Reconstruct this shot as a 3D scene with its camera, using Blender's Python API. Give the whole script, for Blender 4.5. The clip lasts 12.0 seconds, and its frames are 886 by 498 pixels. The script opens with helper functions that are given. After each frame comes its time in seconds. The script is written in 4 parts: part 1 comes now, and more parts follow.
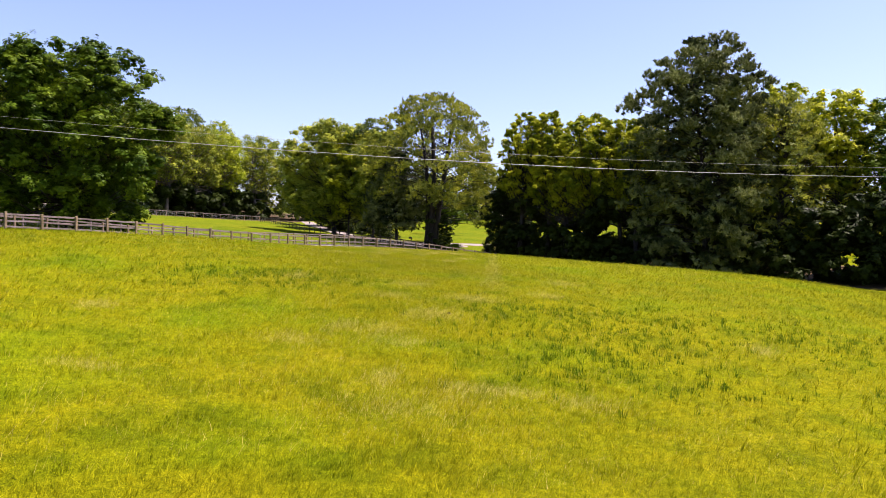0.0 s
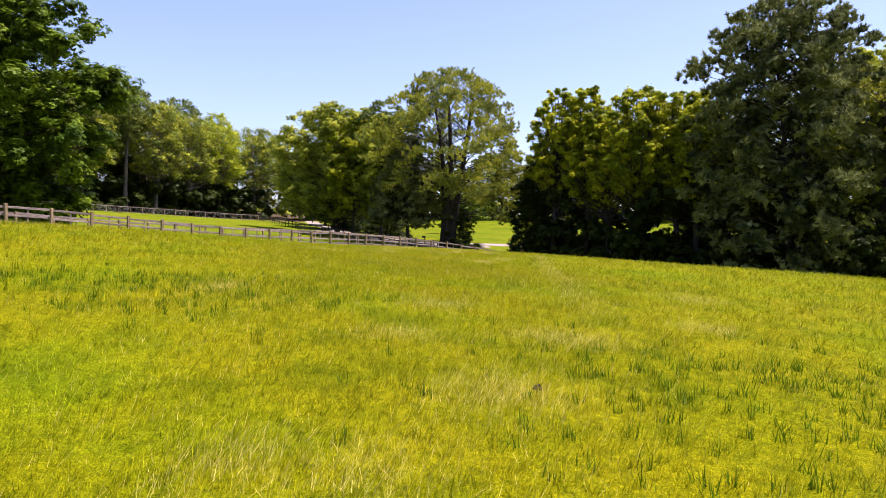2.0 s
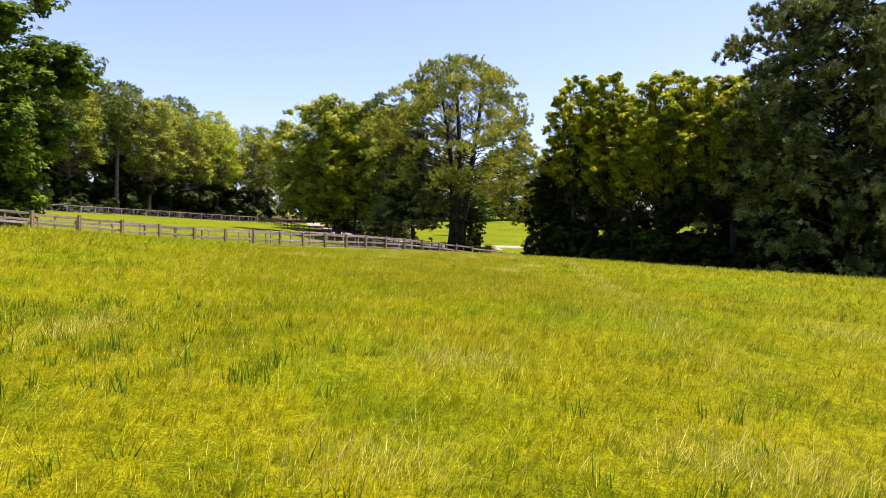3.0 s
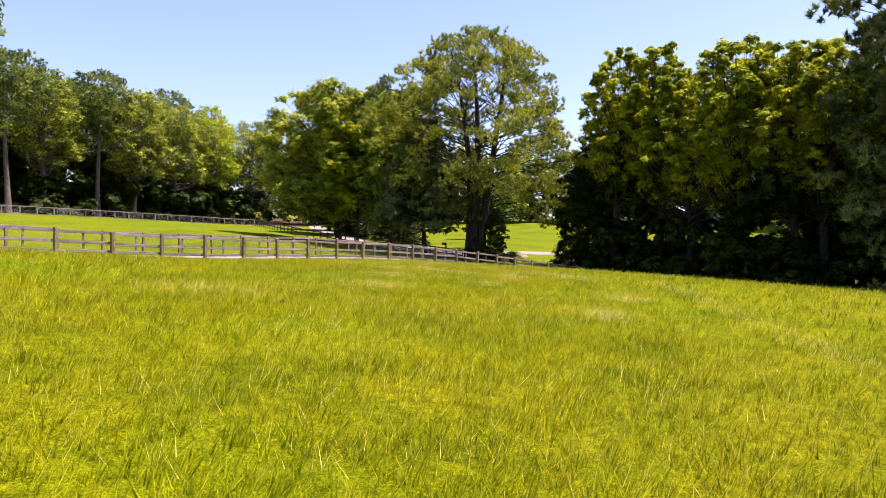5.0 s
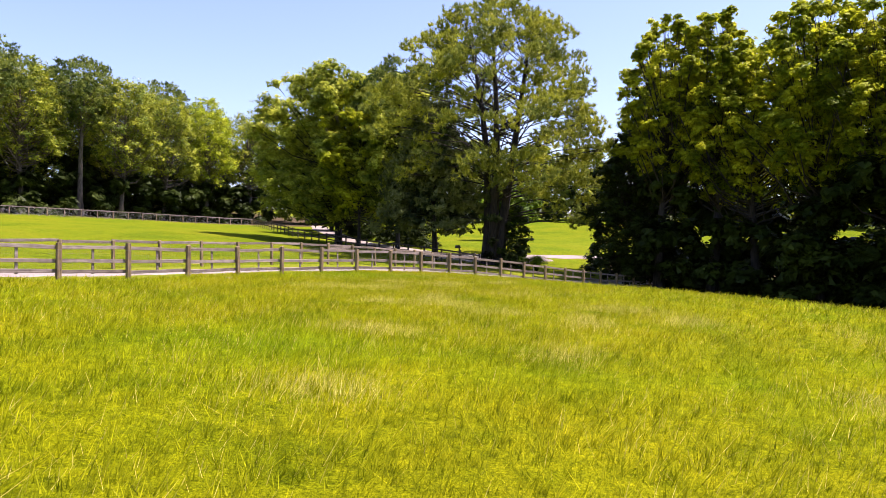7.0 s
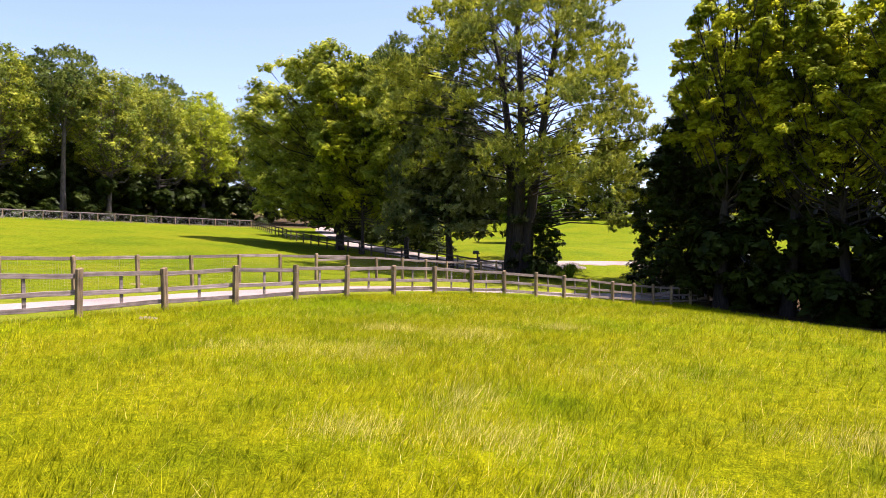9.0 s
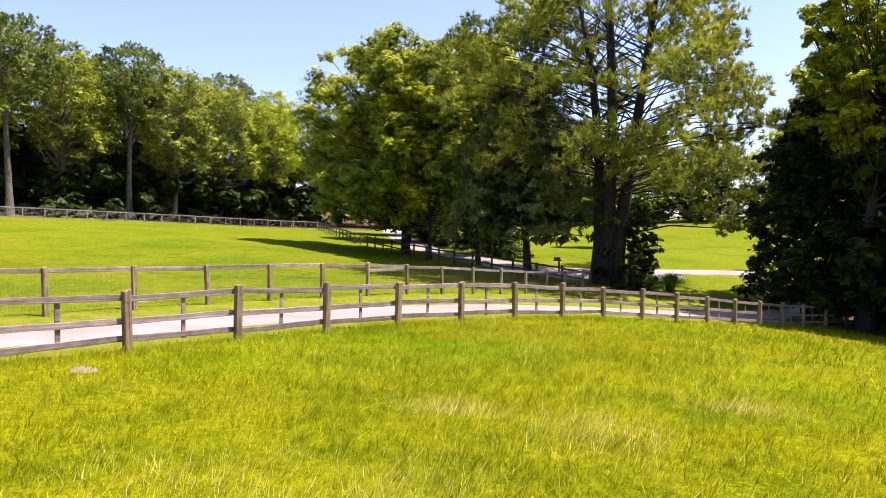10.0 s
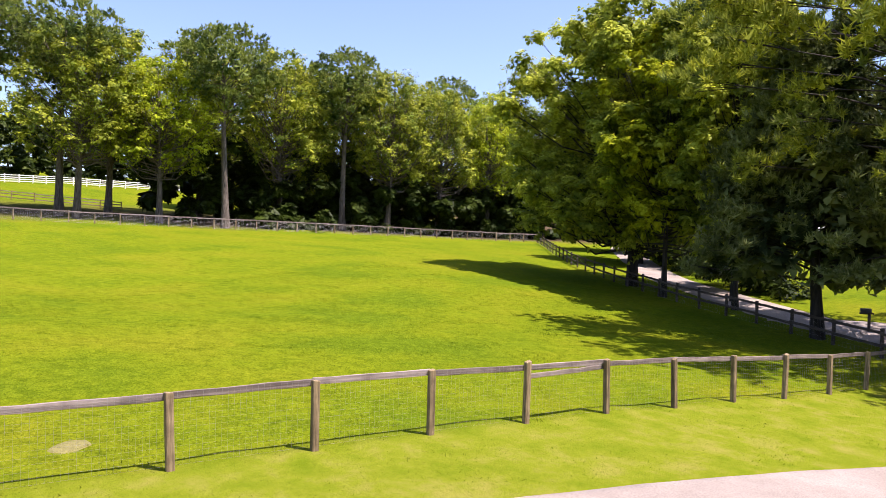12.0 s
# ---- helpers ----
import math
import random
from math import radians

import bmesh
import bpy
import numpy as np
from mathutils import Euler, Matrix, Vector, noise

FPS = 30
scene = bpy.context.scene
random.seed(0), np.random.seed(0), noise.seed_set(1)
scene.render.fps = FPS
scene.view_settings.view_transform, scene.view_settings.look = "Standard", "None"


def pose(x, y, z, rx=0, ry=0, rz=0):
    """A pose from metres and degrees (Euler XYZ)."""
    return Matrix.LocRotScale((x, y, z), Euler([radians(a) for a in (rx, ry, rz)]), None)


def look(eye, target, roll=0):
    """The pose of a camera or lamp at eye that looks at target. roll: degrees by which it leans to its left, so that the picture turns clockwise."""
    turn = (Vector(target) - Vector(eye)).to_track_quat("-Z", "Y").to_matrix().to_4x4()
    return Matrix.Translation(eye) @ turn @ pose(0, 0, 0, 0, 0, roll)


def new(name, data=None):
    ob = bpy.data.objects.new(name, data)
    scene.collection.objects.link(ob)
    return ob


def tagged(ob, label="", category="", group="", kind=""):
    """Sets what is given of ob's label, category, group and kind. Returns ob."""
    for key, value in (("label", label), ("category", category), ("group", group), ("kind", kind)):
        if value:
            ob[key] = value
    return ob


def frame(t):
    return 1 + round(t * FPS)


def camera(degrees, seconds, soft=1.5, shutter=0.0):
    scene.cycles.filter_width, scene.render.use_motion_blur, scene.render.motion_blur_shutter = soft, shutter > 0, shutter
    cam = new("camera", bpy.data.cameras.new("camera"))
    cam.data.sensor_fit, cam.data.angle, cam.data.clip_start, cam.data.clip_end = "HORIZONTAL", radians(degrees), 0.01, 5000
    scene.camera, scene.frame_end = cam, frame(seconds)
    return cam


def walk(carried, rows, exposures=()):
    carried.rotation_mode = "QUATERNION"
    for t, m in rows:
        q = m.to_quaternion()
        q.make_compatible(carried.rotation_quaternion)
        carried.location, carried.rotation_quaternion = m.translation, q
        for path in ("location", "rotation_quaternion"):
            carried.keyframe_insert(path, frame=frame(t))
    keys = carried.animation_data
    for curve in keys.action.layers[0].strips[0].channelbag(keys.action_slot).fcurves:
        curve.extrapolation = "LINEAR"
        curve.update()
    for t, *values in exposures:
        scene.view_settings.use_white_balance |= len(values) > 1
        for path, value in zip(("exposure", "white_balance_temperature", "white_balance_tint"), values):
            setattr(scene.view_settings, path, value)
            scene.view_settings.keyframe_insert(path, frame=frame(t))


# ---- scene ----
cam = camera(64.7, 12.0, soft=0.85)
PATH = [
    (0, (6.331, -34.046, 2.547), (6.151, -32.055, 2.499), 1.1),
    (0.5, (5.721, -30.359, 2.543), (5.533, -28.368, 2.496), 1.1),
    (1, (5.136, -26.585, 2.05), (4.94, -24.595, 2.007), 1.1),
    (1.5, (4.582, -22.876, 1.837), (4.376, -20.887, 1.794), 1.0),
    (2, (4.021, -19.141, 1.788), (3.808, -17.153, 1.749), 1.0),
    (2.5, (3.49, -15.509, 1.766), (3.268, -13.522, 1.729), 0.9),
    (4.5, (1.475, -2.086, 1.856), (1.22, -0.103, 1.83), 0.5),
    (5, (0.946, 0.919, 1.965), (0.683, 2.902, 1.939), 0.6),
    (5.5, (0.461, 3.807, 2.087), (0.191, 5.788, 2.061), 0.5),
    (6, (0.012, 6.611, 2.214), (-0.266, 8.592, 2.188), 0.5),
    (6.5, (-0.373, 8.93, 2.314), (-0.658, 10.909, 2.287), 0.4),
    (7, (-0.713, 10.859, 2.37), (-1.004, 12.837, 2.339), 0.5),
    (9, (-2.463, 20.114, 2.829), (-2.786, 22.087, 2.795), 0.2),
    (9.5, (-3.158, 23.262, 2.905), (-3.521, 25.228, 2.873), 0.2),
    (10, (-3.915, 26.668, 2.981), (-4.437, 28.598, 2.952), 0.5),
    (10.5, (-4.697, 30.162, 3.074), (-5.401, 32.034, 3.048), 0.7),
    (11, (-5.463, 33.527, 3.283), (-6.331, 35.328, 3.255), 1.0),
    (11.5, (-6.291, 36.597, 3.873), (-7.258, 38.347, 3.844), 0.9),
    (12, (-7.208, 39.453, 4.606), (-8.336, 41.105, 4.576), 1.4),
]
walk(cam, [(t, look(eye, target, roll)) for t, eye, target, roll in PATH], exposures=[(0.0, 1.12, 6400, 34), (2.5, 1.22, 6400, 34), (6.0, 1.32, 6400, 34), (9.0, 1.39, 6400, 33), (10.5, 1.43, 6400, 31), (12.0, 1.32, 6350, 28)])

# ---- light ----
SUN_TO = Vector((0.90, 0.22, 0.0)).normalized()
SUN_UP = radians(67)
world = bpy.data.worlds.new("sky")
scene.world = world
world.use_nodes = True
wn, wl = world.node_tree.nodes, world.node_tree.links
sky = wn.new("ShaderNodeTexSky")
sky.sky_type = "NISHITA"
sky.sun_disc = False
sky.sun_elevation = SUN_UP
sky.sun_rotation = math.atan2(SUN_TO.x, SUN_TO.y)
sky.air_density, sky.dust_density, sky.ozone_density = 1.0, 1.3, 3.2
wl.new(sky.outputs[0], wn["Background"].inputs[0])
wn["Background"].inputs[1].default_value = 0.107
sun = new("sun", bpy.data.lights.new("sun", "SUN"))
sun.data.energy, sun.data.angle, sun.data.color = 5.0, radians(0.53), (1.0, 0.94, 0.82)
sun.matrix_world = look((0, 0, 60), Vector((0, 0, 60)) - (SUN_TO * math.cos(SUN_UP) + Vector((0, 0, math.sin(SUN_UP)))))


# ---- the lie of the land ----
LAND = [0.261, -0.56, 0.233, 0.348, -2.555, 0.35, 0.507, 0.076, 0.351, -0.276]
# low humps every 16 m, from x -36 and y -36 on
HUMPS = [[0.17, 0.33, 0.59, -0.71, -0.58, 0.7, -1.13, 1.12, -0.07],
         [0.03, 0.02, -0.42, 1.07, -0.36, -0.42, 0.64, -0.72, -0.54],
         [0.13, -0.95, 0.05, -0.16, 0.1, 0.26, -0.38, -0.12, 1.48],
         [0.12, -0.91, 0.5, -0.49, 0.39, 0.35, -0.48, -1.22, -0.08],
         [-0.35, -0.83, -0.76, 0.78, 0.71, -1.85, -0.62, -0.01, -0.0],
         [-0.57, -0.51, -0.47, -0.87, -0.4, 0.42, 0.49, 0.11, -0.17]]
SWELLS = [(0.16, -75, 85), (1.14, -55, 110), (-0.19, -50, 135), (-0.01, -20, 110), (0.68, 0, 140), (-0.03, 20, 110), (-0.36, -90, 60), (-0.4, -60, 60)]


def height(x, y):
    """Ground height, for numbers or arrays: a gently tilted field with low humps and wide swells, level far out."""
    x, y = np.clip(np.asarray(x, float), -150, 90), np.clip(np.asarray(y, float), -50, 175)
    u, v = x / 50, (y - 40) / 50
    z, k = 0.0, 0
    for i in range(4):
        for j in range(4 - i):
            z = z + LAND[k] * u ** i * v ** j
            k += 1
    for i, column in enumerate(HUMPS):
        for j, a in enumerate(column):
            z = z + a * np.exp(-((x + 36 - 16 * i) ** 2 + (y + 36 - 16 * j) ** 2) / 288)
    for a, cx, cy in SWELLS:
        z = z + a * np.exp(-((x - cx) ** 2 + (y - cy) ** 2) / 1568)
    return z


def gz(x, y):
    return float(height(x, y))


def along(points, step):
    """Points at even steps along a polyline in plan."""
    pts = [np.array(p, float) for p in points]
    out, carry = [], 0.0
    for a, b in zip(pts, pts[1:]):
        length = np.linalg.norm(b - a)
        s = carry
        while s < length:
            out.append(a + (b - a) * s / length)
            s += step
        carry = s - length
    return out


def offset_from(points, x, y):
    """Distance of places to a polyline, positive on its left."""
    best, side = np.full(np.shape(x), 1e9), np.zeros(np.shape(x))
    for (ax, ay), (bx, by) in zip(points, points[1:]):
        dx, dy = bx - ax, by - ay
        ll = dx * dx + dy * dy
        t = np.clip(((x - ax) * dx + (y - ay) * dy) / ll, 0, 1)
        d = np.hypot(x - ax - t * dx, y - ay - t * dy)
        cross = dx * (y - ay) - dy * (x - ax)
        side = np.where(d < best, np.sign(cross), side)
        best = np.minimum(best, d)
    return best * side


# lines of the plan
FIELD_FENCE = [(-34.73, -8.51), (-14.17, 35.67), (-12.16, 40.19), (-10.0, 44.51), (-7.51, 48.69), (-4.89, 52.86), (-0.73, 58.87), (5.0, 67.2), (12.5, 76.5)]
PADDOCK_FENCE = [(-36.35, -1.17), (-18.775, 41.635), (-14.15, 52.9), (-9.42, 64.19), (-6.4, 72.3)]
LANE_FENCE = [(-6.5, 72.5), (-12.2, 76.9), (-18.8, 82.6), (-26.3, 90.5), (-33.4, 99.0), (-41.0, 110.5), (-48.0, 122.5), (-54.0, 132.5)]
BACK_FENCE = [(-54.0, 132.5), (-66.0, 107.1), (-79.8, 78.0), (-95.0, 46.0)]
WOOD_EDGE = [(5.0, 76.0), (5.2, 69.0), (9.5, 63.0), (17.0, 57.0), (24.0, 50.0), (33.0, 45.2), (46.0, 39.5), (80.0, 28.5)]

# ---- materials ----


def nodes_of(name):
    m = bpy.data.materials.new(name)
    m.use_nodes = True
    nt = m.node_tree
    return m, nt, nt.nodes, nt.links, nt.nodes["Principled BSDF"]


def noise_at(nt, scale, detail=4.0, rough=0.6, coord="Object"):
    n = nt.nodes.new("ShaderNodeTexNoise")
    n.inputs["Scale"].default_value, n.inputs["Detail"].default_value, n.inputs["Roughness"].default_value = scale, detail, rough
    if coord == "World":
        g = nt.nodes.new("ShaderNodeNewGeometry")
        nt.links.new(g.outputs["Position"], n.inputs["Vector"])
    else:
        c = nt.nodes.new("ShaderNodeTexCoord")
        nt.links.new(c.outputs[coord], n.inputs["Vector"])
    return n.outputs["Fac"]


def ramp(nt, fac, stops):
    r = nt.nodes.new("ShaderNodeValToRGB")
    e = r.color_ramp.elements
    while len(e) < len(stops):
        e.new(0.5)
    for el, (p, c) in zip(e, stops):
        el.position, el.color = p, (*c, 1)
    nt.links.new(fac, r.inputs[0])
    return r.outputs[0]


def mix(nt, fac, a, b, kind="MIX"):
    m = nt.nodes.new("ShaderNodeMix")
    m.data_type, m.blend_type = "RGBA", kind
    for value, socket in ((fac, m.inputs[0]), (a, m.inputs[6]), (b, m.inputs[7])):
        if isinstance(value, (int, float)):
            socket.default_value = value
        elif isinstance(value, tuple):
            socket.default_value = (*value, 1)
        else:
            nt.links.new(value, socket)
    return m.outputs[2]


def bump(nt, fac, bsdf, strength, distance=0.02):
    b = nt.nodes.new("ShaderNodeBump")
    b.inputs["Strength"].default_value, b.inputs["Distance"].default_value = strength, distance
    nt.links.new(fac, b.inputs["Height"])
    nt.links.new(b.outputs[0], bsdf.inputs["Normal"])


def meadow_colour(nt):
    """Patches of yellow-green, olive and russet grass, some metres across."""
    wide = ramp(nt, noise_at(nt, 0.11, 3, 0.55, "World"), [(0.34, (0.216, 0.276, 0.0)), (0.45, (0.268, 0.280, 0.0)), (0.55, (0.274, 0.273, 0.001)), (0.66, (0.244, 0.278, 0.0))])
    # the lower end is drier, the rise towards the lane greener
    place = nt.nodes.new("ShaderNodeSeparateXYZ")
    where = nt.nodes.new("ShaderNodeNewGeometry")
    nt.links.new(where.outputs["Position"], place.inputs[0])
    span = nt.nodes.new("ShaderNodeMapRange")
    span.inputs["From Min"].default_value, span.inputs["From Max"].default_value = -14, 40
    nt.links.new(place.outputs["Y"], span.inputs["Value"])
    wide = mix(nt, 1.0, wide, ramp(nt, span.outputs[0], [(0.0, (1.0, 0.98, 1.0)), (0.35, (0.88, 0.90, 1.0)), (0.62, (0.96, 0.99, 1.0)), (1.0, (0.97, 1.02, 1.0))]), "MULTIPLY")
    fine = ramp(nt, noise_at(nt, 0.7, 4, 0.6, "World"), [(0.33, (0.66, 0.76, 0.6)), (0.5, (1, 1, 1)), (0.68, (1.18, 1.1, 1.5))])
    tuft = ramp(nt, noise_at(nt, 6.5, 5, 0.7, "World"), [(0.34, (0.56, 0.62, 0.5)), (0.52, (1, 1, 1)), (0.68, (1.36, 1.30, 1.6))])
    return mix(nt, 1.0, mix(nt, 1.0, wide, fine, "MULTIPLY"), tuft, "MULTIPLY")


def mown_colour(nt):
    wide = ramp(nt, noise_at(nt, 0.16, 4, 0.6, "World"), [(0.35, (0.088, 0.130, 0.004)), (0.5, (0.117, 0.150, 0.004)), (0.66, (0.142, 0.158, 0.006))])
    fine = ramp(nt, noise_at(nt, 3.0, 4, 0.65, "World"), [(0.3, (0.66, 0.72, 0.66)), (0.55, (1, 1, 1)), (0.75, (1.2, 1.12, 1.4))])
    tuft = ramp(nt, noise_at(nt, 16, 3, 0.7, "World"), [(0.34, (0.6, 0.66, 0.6)), (0.52, (1, 1, 1)), (0.7, (1.3, 1.24, 1.6))])
    return mix(nt, 1.0, mix(nt, 1.0, wide, fine, "MULTIPLY"), tuft, "MULTIPLY")


def ground_material():
    m, nt, n, l, b = nodes_of("field_ground")
    att = n.new("ShaderNodeVertexColor")
    att.layer_name = "cover"
    sep = n.new("ShaderNodeSeparateColor")
    l.new(att.outputs[0], sep.inputs[0])
    soil = ramp(nt, noise_at(nt, 1.3, 5, 0.65, "World"), [(0.3, (0.035, 0.028, 0.016)), (0.6, (0.085, 0.06, 0.032)), (0.75, (0.05, 0.065, 0.018))])
    thatch = ramp(nt, noise_at(nt, 38, 5, 0.75, "World"), [(0.36, (0.20, 0.24, 0.2)), (0.54, (0.60, 0.62, 0.5)), (0.68, (1.05, 1.05, 1.0))])
    meadow = mix(nt, 1.0, meadow_colour(nt), thatch, "MULTIPLY")
    c = mix(nt, sep.outputs[0], meadow, mown_colour(nt))
    verge = ramp(nt, noise_at(nt, 1.1, 5, 0.65, "World"), [(0.32, (0.100, 0.138, 0.005)), (0.5, (0.140, 0.165, 0.010)), (0.68, (0.185, 0.182, 0.030))])
    c = mix(nt, sep.outputs[2], c, verge)
    c = mix(nt, sep.outputs[1], c, soil)
    l.new(c, b.inputs["Base Color"])
    b.inputs["Roughness"].default_value = 0.95
    b.inputs["Specular IOR Level"].default_value = 0.02
    bump(nt, noise_at(nt, 9, 6, 0.7, "World"), b, 0.9, 0.08)
    return m


def blade_material(name, colour, translucent=0.35, gloss=0.5, upward=0.0, spread=1.0):
    """Thin plant tissue: colour from patches, a little change from blade to blade, and light coming through."""
    m, nt, n, l, b = nodes_of(name)
    g = n.new("ShaderNodeNewGeometry")
    vary = ramp(nt, g.outputs["Random Per Island"], [(0.0, (1 - 0.45 * spread, 1 - 0.4 * spread, 1 - 0.5 * spread)), (0.6, (1.0, 1.0, 1.0)), (1.0, (1 + 0.45 * spread, 1 + 0.38 * spread, 1 + 0.8 * spread))])
    c = mix(nt, 1.0, colour(nt), vary, "MULTIPLY")
    l.new(c, b.inputs["Base Color"])
    b.inputs["Roughness"].default_value = gloss
    b.inputs["Specular IOR Level"].default_value = 0.03 if upward else 0.08
    if upward:
        # a dense sward reflects as a layer: its blades' faces lean towards the sky
        lift = n.new("ShaderNodeVectorMath")
        lift.inputs[1].default_value = (0, 0, upward)
        even = n.new("ShaderNodeVectorMath")
        even.operation = "NORMALIZE"
        l.new(g.outputs["Normal"], lift.inputs[0])
        l.new(lift.outputs[0], even.inputs[0])
        l.new(even.outputs[0], b.inputs["Normal"])
    t = n.new("ShaderNodeBsdfTranslucent")
    l.new(c, t.inputs["Color"])
    s = n.new("ShaderNodeMixShader")
    s.inputs[0].default_value = translucent
    l.new(b.outputs[0], s.inputs[1])
    l.new(t.outputs[0], s.inputs[2])
    l.new(s.outputs[0], n["Material Output"].inputs[0])
    return m


def flat(*rgb):
    def colour(nt):
        o = nt.nodes.new("ShaderNodeObjectInfo")
        return ramp(nt, o.outputs["Random"], [(0.0, tuple(v * 0.8 for v in rgb)), (1.0, tuple(v * 1.2 for v in rgb))])
    return colour


def leaf_colour(a, b):
    """Leaf colour drifting between two greens from bough to bough."""
    def colour(nt):
        return ramp(nt, noise_at(nt, 0.45, 2, 0.5, "World"), [(0.38, a), (0.62, b)])
    return colour


def bark_material(name, dark, light):
    m, nt, n, l, b = nodes_of(name)
    c = n.new("ShaderNodeTexCoord")
    mp = n.new("ShaderNodeMapping")
    mp.inputs["Scale"].default_value = (9, 9, 1.6)
    l.new(c.outputs["Object"], mp.inputs[0])
    t = n.new("ShaderNodeTexNoise")
    t.inputs["Scale"].default_value, t.inputs["Detail"].default_value = 1.0, 6
    l.new(mp.outputs[0], t.inputs["Vector"])
    l.new(ramp(nt, t.outputs["Fac"], [(0.35, dark), (0.65, light)]), b.inputs["Base Color"])
    b.inputs["Roughness"].default_value = 0.95
    bump(nt, t.outputs["Fac"], b, 0.8, 0.04)
    return m


def timber_material(name, dark, light, long_axis):
    """Weathered split timber: grey-brown grain along one axis, knots, and change from piece to piece."""
    m, nt, n, l, b = nodes_of(name)
    c = n.new("ShaderNodeTexCoord")
    o = n.new("ShaderNodeObjectInfo")
    mp = n.new("ShaderNodeMapping")
    mp.inputs["Scale"].default_value = (1.5, 26, 26) if long_axis == "x" else (26, 26, 1.5)
    add = n.new("ShaderNodeVectorMath")
    scale = n.new("ShaderNodeVectorMath")
    scale.operation = "SCALE"
    scale.inputs[0].default_value = (31, 17, 43)
    l.new(o.outputs["Random"], scale.inputs["Scale"])
    l.new(c.outputs["Object"], add.inputs[0])
    l.new(scale.outputs[0], add.inputs[1])
    l.new(add.outputs[0], mp.inputs[0])
    t = n.new("ShaderNodeTexNoise")
    t.inputs["Scale"].default_value, t.inputs["Detail"].default_value, t.inputs["Roughness"].default_value = 1.0, 5, 0.65
    l.new(mp.outputs[0], t.inputs["Vector"])
    base = ramp(nt, t.outputs["Fac"], [(0.32, dark), (0.55, tuple((p + q) / 2 for p, q in zip(dark, light))), (0.7, light)])
    tone = ramp(nt, o.outputs["Random"], [(0.0, (0.72, 0.68, 0.64)), (1.0, (1.15, 1.12, 1.1))])
    blotch = ramp(nt, noise_at(nt, 3.2, 3, 0.6, "World"), [(0.35, (0.75, 0.72, 0.7)), (0.6, (1.1, 1.08, 1.05))])
    l.new(mix(nt, 1.0, mix(nt, 1.0, base, tone, "MULTIPLY"), blotch, "MULTIPLY"), b.inputs["Base Color"])
    b.inputs["Roughness"].default_value = 0.88
    bump(nt, t.outputs["Fac"], b, 0.7, 0.01)
    return m


def plain_material(name, rgb, rough=0.6, metal=0.0):
    m, nt, n, l, b = nodes_of(name)
    l.new(ramp(nt, noise_at(nt, 7, 4, 0.6, "World"), [(0.3, tuple(v * 0.8 for v in rgb)), (0.7, rgb)]), b.inputs["Base Color"])
    b.inputs["Roughness"].default_value, b.inputs["Metallic"].default_value = rough, metal
    return m


def gravel_material():
    m, nt, n, l, b = nodes_of("lane_gravel")
    c = ramp(nt, noise_at(nt, 0.5, 5, 0.6, "World"), [(0.3, (0.195, 0.163, 0.140)), (0.6, (0.272, 0.232, 0.203)), (0.8, (0.235, 0.200, 0.166))])
    grit = ramp(nt, noise_at(nt, 28, 3, 0.7, "World"), [(0.3, (0.72, 0.7, 0.68)), (0.6, (1.05, 1.05, 1.05))])
    l.new(mix(nt, 1.0, c, grit, "MULTIPLY"), b.inputs["Base Color"])
    b.inputs["Roughness"].default_value = 0.95
    bump(nt, noise_at(nt, 30, 4, 0.7, "World"), b, 0.5, 0.02)
    return m


GROUND = ground_material()
GRAVEL = gravel_material()
MEADOW = blade_material("meadow_blades", meadow_colour, 0.4, 0.6, 0.8, 0.9)
MOWN = blade_material("mown_blades", mown_colour, 0.4, 0.6, 0.9, 0.6)
STRAW = blade_material("dry_stems", flat(0.56, 0.49, 0.10), 0.3, 0.7, 0.6)
WEED = blade_material("weed_leaves", flat(0.100, 0.175, 0.004), 0.36)
OAK_LEAF = blade_material("broad_leaves", leaf_colour((0.040, 0.085, 0.003), (0.115, 0.180, 0.005)), 0.25)
GUM_LEAF = blade_material("sweetgum_leaves", leaf_colour((0.18, 0.24, 0.008), (0.52, 0.54, 0.018)), 0.55)
# deep green taken near black: undergrowth carries the trees' shade in this colour
DARK_LEAF = blade_material("deep_green_and_shade_leaves", leaf_colour((0.014, 0.025, 0.003), (0.036, 0.054, 0.005)), 0.1)
PINE_LEAF = blade_material("pine_needles", leaf_colour((0.145, 0.185, 0.032), (0.37, 0.39, 0.030)), 0.35, 0.6)
LIME_LEAF = blade_material("lime_leaves", leaf_colour((0.22, 0.29, 0.010), (0.40, 0.455, 0.016)), 0.35)
SUN_LEAF = blade_material("sunlit_leaves", leaf_colour((0.21, 0.265, 0.028), (0.50, 0.53, 0.050)), 0.48)
BARK = bark_material("bark", (0.010, 0.008, 0.007), (0.038, 0.030, 0.025))
FAR_LEAF = blade_material("far_leaves", leaf_colour((0.115, 0.165, 0.018), (0.34, 0.37, 0.026)), 0.32)
BLUE_NEEDLE = blade_material("blue_green_needles", leaf_colour((0.065, 0.105, 0.022), (0.24, 0.29, 0.05)), 0.35, 0.6)
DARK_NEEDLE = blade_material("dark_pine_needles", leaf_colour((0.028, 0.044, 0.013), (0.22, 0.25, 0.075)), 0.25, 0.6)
PALE_BARK = bark_material("pale_bark", (0.045, 0.034, 0.026), (0.13, 0.105, 0.085))
POST_WOOD = timber_material("post_timber", (0.085, 0.060, 0.030), (0.37, 0.285, 0.165), "z")
RAIL_WOOD = timber_material("rail_timber", (0.105, 0.085, 0.078), (0.33, 0.28, 0.26), "x")
